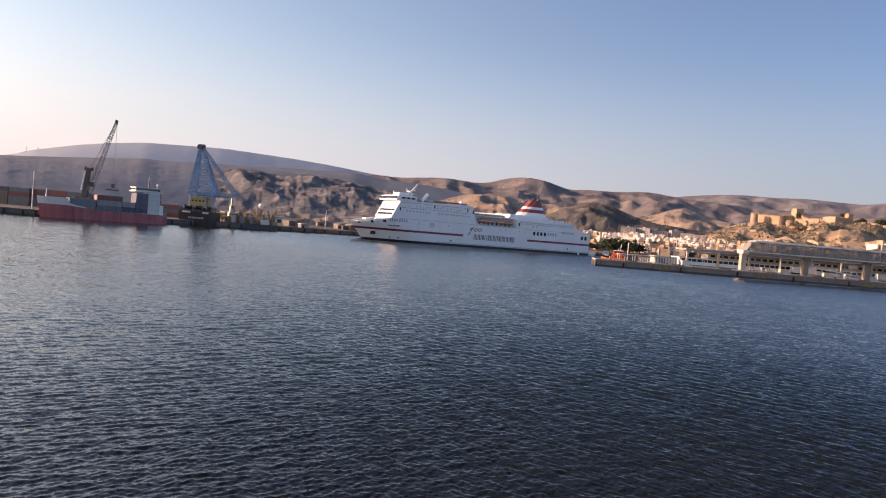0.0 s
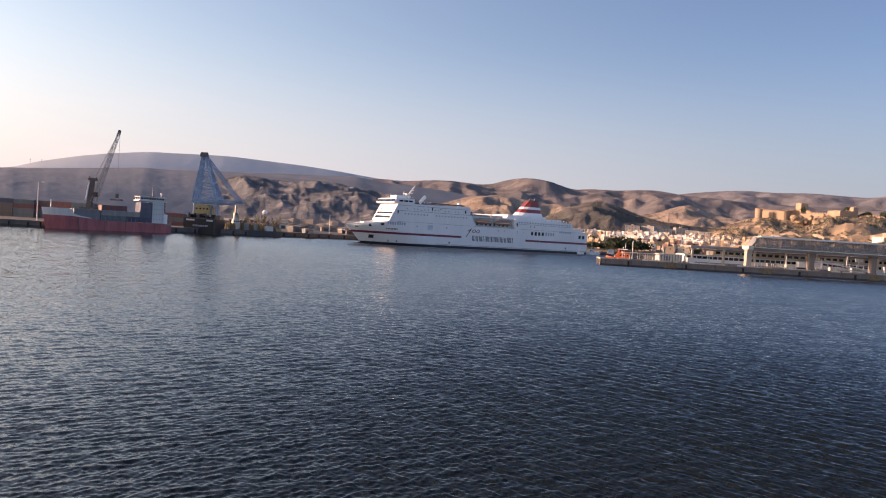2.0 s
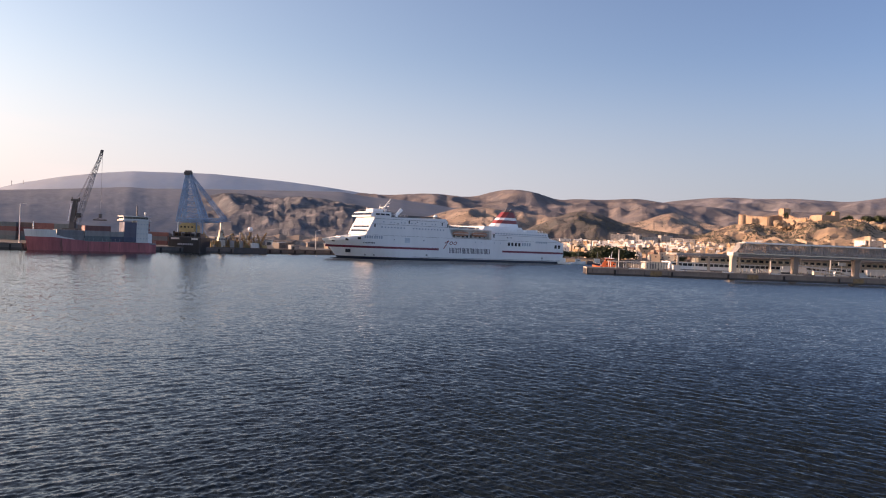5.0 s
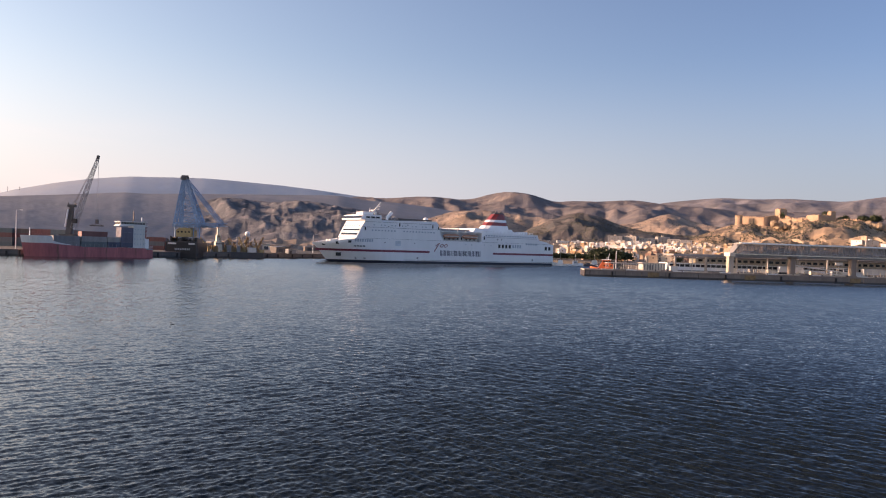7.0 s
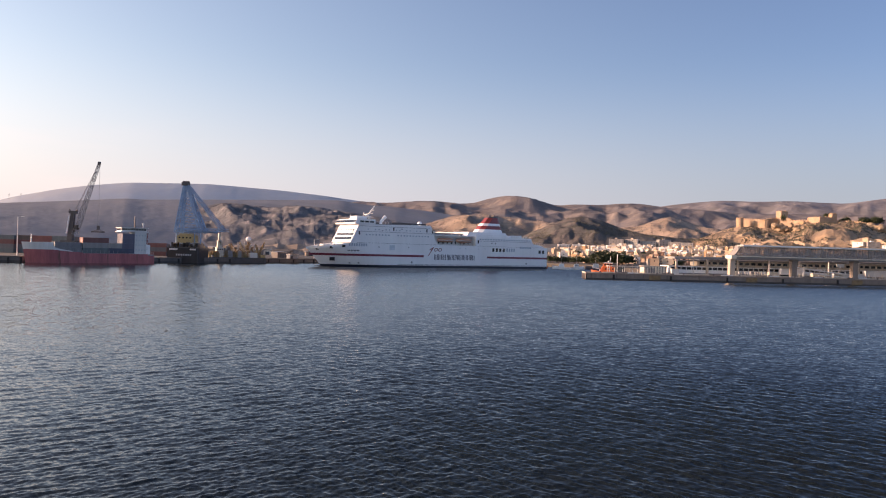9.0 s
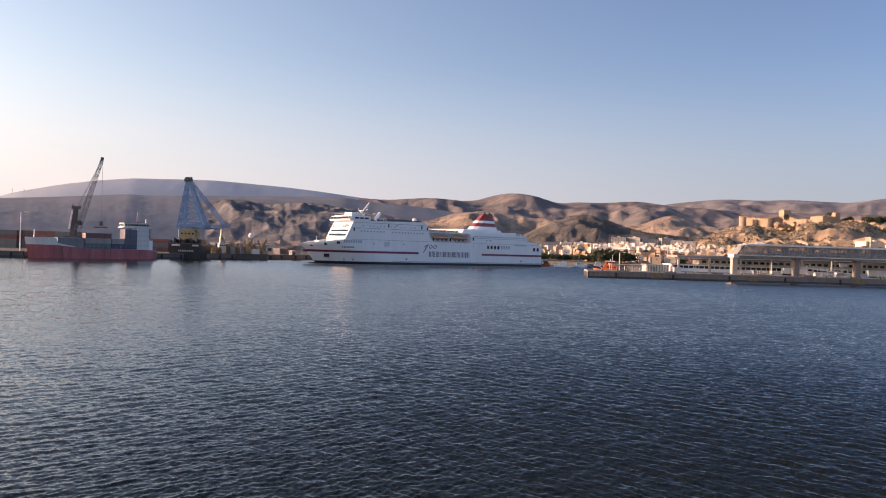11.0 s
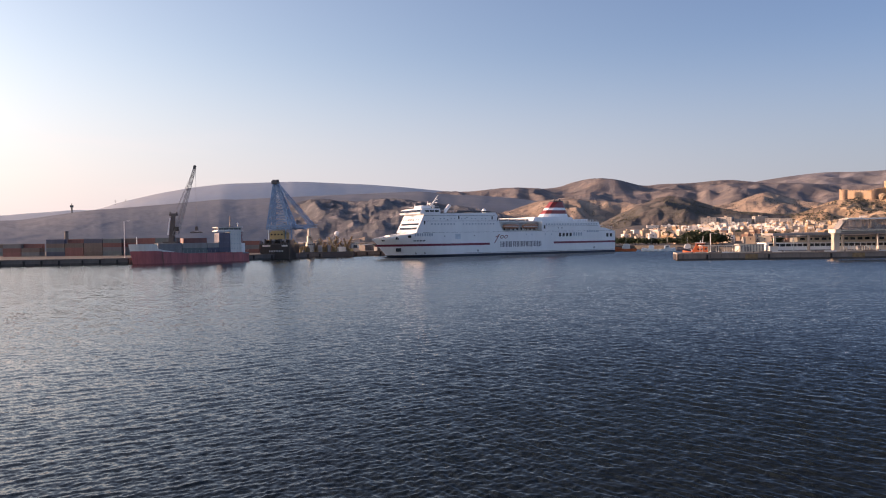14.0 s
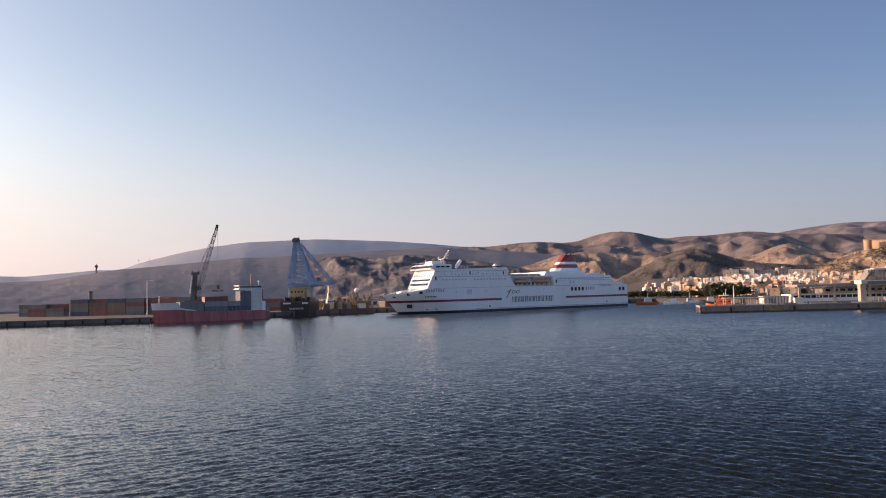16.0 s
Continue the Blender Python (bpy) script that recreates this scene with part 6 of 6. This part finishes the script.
def make_castle():
    R = 1405.0
    c = thing("fortress", pose(0, 0, 0), "ochre stone hilltop fortress with towers and long curtain walls", "castle")

    def wall(a0, e0, a1, e1, r0=R, r1=R, thick=4.0, deep=30.0, name="curtain_wall"):
        x0, y0, _ = spot(a0, r0)
        x1, y1, _ = spot(a1, r1)
        z0, z1 = lift(e0, r0), lift(e1, r1)
        d = Vector((x1 - x0, y1 - y0, 0))
        turn = math.degrees(math.atan2(d.y, d.x))
        L = d.length
        s = Shape().side([(0, -deep), (0, 0), (L, z1 - z0), (L, z1 - z0 - deep)], 0, thick)
        n = max(1, int(L / 4.5))
        for k in range(n):
            xx = L * (k + 0.2) / n
            s.box(xx, 0, (z1 - z0) * xx / L - 0.3, xx + L / n * 0.55, 1.2, (z1 - z0) * xx / L + 1.7)
        w = part(name, s, MASONRY, c, at=pose(x0, y0, z0, 0, 0, turn))
        for k in range(max(1, int(L / 34))):
            xx = L * (k + 0.5) / max(1, int(L / 34))
            zz = (z1 - z0) * xx / L
            part("buttress", Shape().side([(xx - 2.2, zz - deep), (xx - 1.5, zz - 1.2), (xx + 1.5, zz - 1.2), (xx + 2.2, zz - deep)], -1.3, 0.1), MASONRY, w)

    def tower(az, e_top, w, tall, r=R, round_=False, name="tower"):
        x, y, _ = spot(az, r)
        z = lift(e_top, r)
        s = Shape()
        if round_:
            s.tube((0, 0, -tall), (0, 0, 0), w / 2 * 1.05, w / 2, 16)
        else:
            s.box(-w / 2, -w / 2, -tall, w / 2, w / 2, 0)
        for k in range(8):
            a = 2 * math.pi * k / 8
            s.box(w * 0.42 * math.cos(a) - 0.8, w * 0.42 * math.sin(a) - 0.8, 0, w * 0.42 * math.cos(a) + 0.8, w * 0.42 * math.sin(a) + 0.8, 1.5)
        part(name, s, MASONRY, c, at=pose(x, y, z, 0, 0, -az + 38))
    tower(22.22, 2.78, 12, 40, R - 12, True, "round_tower")
    wall(22.45, 2.72, 23.9, 2.66, R + 8, R - 14)
    tower(23.95, 2.62, 11, 34, R - 8, True, "round_tower")
    wall(24.0, 2.72, 24.7, 2.82, R + 20, R + 40)
    tower(25.0, 3.3, 14, 34, R + 45, False, "keep")
    wall(25.3, 2.80, 25.8, 2.62, R + 30, R + 6)
    wall(24.9, 2.58, 26.4, 2.66, R + 10, R - 14, deep=26)
    wall(26.4, 2.66, 27.0, 2.50, R + 2, R - 10, deep=26)
    tower(27.5, 2.88, 26, 34, R - 8, False, "gate_tower")
    tower(26.9, 2.82, 10, 30, R + 10)
    tower(28.22, 3.14, 9, 34, R - 4)
    wall(28.3, 2.62, 29.8, 2.58, R + 10, R - 14)
    wall(29.8, 2.58, 31.3, 2.10, R - 6, R - 34)
    tower(31.4, 2.25, 11, 36, R - 36, True, "round_tower")
    wall(31.4, 2.05, 34.5, 1.85, R - 34, R - 40)
    # rock outcrops below the walls
    rr = random.Random(8)
    for k in range(70):
        az = rr.uniform(24.4, 31.4)
        x, y, _ = spot(az, R - rr.uniform(14, 60))
        z = lift(rr.uniform(1.9, 2.35), R)
        s = Shape()
        rad = rr.uniform(3, 8.5)
        n, mrows = 11, 7
        rings = []
        for i in range(mrows + 1):
            ph = math.pi * (i + 0.05) / (mrows + 0.1) - math.pi / 2
            rings.append([(rad * math.cos(ph) * math.cos(2 * math.pi * j / n) * rr.uniform(0.7, 1.2), rad * 0.7 * math.cos(ph) * math.sin(2 * math.pi * j / n) * rr.uniform(0.7, 1.2),
                           rad * 0.8 * math.sin(ph) * rr.uniform(0.75, 1.15)) for j in range(n)])
        s.loft(rings)
        ob = part("rock_outcrop", s, ROCK, None)
        ob.matrix_basis = pose(x, y, z - rad * 0.35, 0, 0, rr.uniform(0, 360))
        tagged(ob, "ochre rock outcrop below the castle walls", "rock", "rocks of the castle hill")
    for k in range(16):
        az = rr.uniform(28.6, 32.5)
        x, y, _ = spot(az, R + rr.uniform(26, 50))
        make_tree(pose(x, y, lift(2.45, R)), rr.uniform(9, 15), rr.uniform(9, 15), 300 + k, "dark pine tree behind the castle wall", "castle trees")
    for az in (27.8, 28.0, 25.1):
        x, y, _ = spot(az, R + 20 if az > 26 else R + 5)
        make_tree(pose(x, y, lift(2.75 if az > 26 else 2.6, R)), 12, 9, int(az * 10), "dark tree beside the castle tower", "castle trees")


make_castle()
TERRACE = mat("pale_tan_terrace_wall", (0.50, 0.38, 0.27), 0.95, var=0.2, scale=0.1, bump=0.2, spec=0.1)


def make_terrace(a0, a1, r0, r1, tall, seed):
    """A retaining wall that follows the foot of the castle hill, with the path that it carries."""
    rr = random.Random(seed)
    w = thing("terrace_wall", pose(0, 0, 0), "pale tan terrace wall along the castle hill", "wall", "terrace walls of the castle hill")
    rings, n = [], int((a1 - a0) / 0.35)
    for k in range(n + 1):
        u = k / n
        az, r = a0 + (a1 - a0) * u, r0 + (r1 - r0) * u + rr.uniform(-5, 5)
        z = land_z(az, r)
        h = tall * min(1, 6 * u + 0.1, 6 * (1 - u) + 0.1) * rr.uniform(0.7, 1.15)
        c, s_ = math.sin(radians(az)), math.cos(radians(az))
        rings.append([(q * c, q * s_, zz) for q, zz in ((r, z - 6), (r, z + h), (r + 9, z + h + 0.5), (r + 14, z - 6))])
    part("wall", Shape().loft(rings), TERRACE, w)


make_terrace(19.2, 25.6, 1085, 1120, 5.0, 1)
make_terrace(23.0, 32.5, 1150, 1165, 5.0, 2)
make_terrace(20.5, 29.5, 1040, 1060, 4.0, 3)
make_terrace(21.6, 24.4, 1210, 1225, 4.0, 4)
tw = thing("hill_mast", pose(*[v for v in spot(-33.9, 2350)[:2]], lift(1.75, 2350)), "thin radio tower on the hill", "mast")
part("shaft", Shape().lattice((0, 0, -20), (0, 0, 26), 3.2, 2.4, 10, 0.5), DARK, tw)
part("head", Shape().box(-3.5, -3, 25, 3.5, 3, 31), DARK, tw)
part("tip", Shape().tube((0, 0, 31), (0, 0, 36), 0.8), DARK, tw)

for az, tall in ((-31.1, 30), (-30.4, 34), (-28.6, 22)):
    am = thing("ridge_mast", pose(*spot(az, 3620)[:2], lift(2.45, 3620)), "thin mast on the distant ridge", "mast", "masts on the ridge")
    part("shaft", Shape().tube((0, 0, -20), (0, 0, tall), 0.9, 0.6, 6), DARK, am)
    part("cross_arm", Shape().box(-3, -0.6, tall * 0.8, 3, 0.6, tall * 0.8 + 1.2), GREY, am)

# ---- boats in the inner basin ----


def make_boat(m, L, hull_paint, house_paint, label, mast=6.0):
    b = thing("boat", m, label, "boat", "small boats")
    n = 14
    rings = []
    for z, k in ((-0.6, 0.75), (0.3, 0.92), (0.12 * L, 1.0)):
        pts = []
        for i in range(n + 1):
            u = i / n
            pts.append((-L / 2 + L * u * (0.94 + 0.06 * k), 0.16 * L * k * (1 - max(0, (u - 0.45) / 0.55) ** 2.2) + 0.02))
        rings.append([(x, y, z + (0.05 * L * max(0, x / L) if z > 0.3 else 0)) for x, y in pts] + [(x, -y, z + (0.05 * L * max(0, x / L) if z > 0.3 else 0)) for x, y in pts[::-1]])
    part("hull", Shape().loft(rings), hull_paint, b)
    h = 0.12 * L
    part("wheelhouse", Shape().side([(-0.22 * L, h), (-0.2 * L, h + 0.22 * L), (0.06 * L, h + 0.22 * L), (0.12 * L, h)], -0.1 * L, 0.1 * L), house_paint, b)
    for k in range(3):
        pane(b, -0.15 * L + 0.08 * L * k, -0.1 * L, h + 0.14 * L, 0.05 * L, 0.06 * L, GLASS)
    part("mast", Shape().tube((-0.05 * L, 0, h + 0.2 * L), (-0.06 * L, 0, h + 0.2 * L + mast), 0.09, 0.05, 5).tube((-0.05 * L, -0.8, h + 0.2 * L + mast * 0.6), (-0.05 * L, 0.8, h + 0.2 * L + mast * 0.6), 0.06, n=4), WHITE_OLD, b)
    part("bulwark", Shape().side([(0.14 * L, h), (0.14 * L, h + 0.05 * L), (0.45 * L, h + 0.10 * L), (0.47 * L, h + 0.04 * L)], -0.02 * L, 0.02 * L), hull_paint, b)


def make_launch(m):
    b = thing("rescue_launch", m, "orange rescue launch with a tall deckhouse, moored behind the pier", "boat", "small boats")
    rings = []
    for z, k in ((-0.6, 0.7), (0.8, 0.92), (2.9, 1.0)):
        half = [(-7.0 + 14.0 * u * (0.93 + 0.07 * k), 2.2 * k * (1 - max(0, (u - 0.5) / 0.5) ** 2.2) + 0.02) for u in [i / 12 for i in range(13)]]
        rings.append([(x, y, z + (0.9 * max(0, x / 7) ** 2 if z > 1 else 0)) for x, y in half] + [(x, -y, z + (0.9 * max(0, x / 7) ** 2 if z > 1 else 0)) for x, y in half[::-1]])
    part("hull", Shape().loft(rings), ORANGE, b, "bright orange hull")
    part("rubbing_band", Shape().box(-7.1, -2.3, 2.5, 3.0, 2.3, 2.8), FENDER, b)
    house = part("deckhouse", Shape().side([(-4.8, 2.9), (-4.6, 5.2), (1.6, 5.2), (2.8, 2.9)], -1.7, 1.7), ORANGE, b)
    top = part("wheelhouse", Shape().side([(-3.4, 5.2), (-3.2, 7.2), (0.6, 7.2), (1.4, 5.2)], -1.5, 1.5), ORANGE, b)
    part("wheelhouse_roof", Shape().box(-3.6, -1.7, 7.2, 1.0, 1.7, 7.45), WHITE, top)
    for k in range(3):
        for y in (-1.52, 1.52):
            pane(top, -2.6 + 1.3 * k, y, 6.4, 0.9, 0.8, GLASS)
            pane(house, -3.6 + 1.7 * k, y * 1.125, 4.3, 0.8, 0.7, GLASS)
    part("mast", Shape().tube((-2.2, 0, 7.4), (-2.6, 0, 10.6), 0.14, 0.08).tube((-2.4, -1.0, 9.2), (-2.4, 1.0, 9.2), 0.07, n=4), WHITE, b)
    part("radar", Shape().box(-1.6, -0.8, 8.2, -1.3, 0.8, 8.45).tube((-1.45, 0, 7.4), (-1.45, 0, 8.2), 0.12), WHITE, b)
    part("rail", Shape().tube((2.8, 1.6, 4.2), (6.6, 0.3, 4.9), 0.06, n=4).tube((2.8, -1.6, 4.2), (6.6, -0.3, 4.9), 0.06, n=4).tube((2.8, 1.6, 3.0), (2.8, 1.6, 4.2), 0.06, n=4).tube((2.8, -1.6, 3.0), (2.8, -1.6, 4.2), 0.06, n=4), WHITE, b)


make_launch(pose(82.0, 366, 0, 0, 0, 170))
make_boat(pose(82, 505, 0, 0, 0, 170), 12, WHITE, WHITE, "white fishing boat moored in the basin", 7)
make_boat(pose(95, 512, 0, 0, 0, 10), 11, WHITE, WHITE_OLD, "white wooden fishing boat with a mast", 6)
make_boat(pose(66, 512, 0, 0, 0, 185), 15, ORANGE, WHITE_OLD, "orange-hulled pilot boat with a white deckhouse", 4)
make_boat(pose(108, 516, 0, 0, 0, 175), 13, mat("dark_boat_hull", (0.05, 0.06, 0.09), 0.5), WHITE_OLD, "dark-hulled fishing boat with a pale deckhouse", 5)


# ---- what moves ----


def motions():
    rows = []
    for k in range(17):
        t = float(k)
        s = t - 8
        d = 2.567 * s + 0.0302 * s * s
        h = math.radians(213.01)
        hm, side = h + 0.009164 * s / 2, -0.3155 * s
        x = -4.32 + d * math.cos(hm) - side * math.sin(hm)
        y = 469.73 + d * math.sin(hm) + side * math.cos(hm)
        rows.append((t, pose(x, y, 0, 0, 0, math.degrees(h + 0.009164 * s))))
    walk(ferry, rows)
    walk(water, [(0.0, pose(0, 0, 0)), (8.0, pose(-3.0, -4.0, 0)), (16.0, pose(-6.0, -8.0, 0))])


motions()
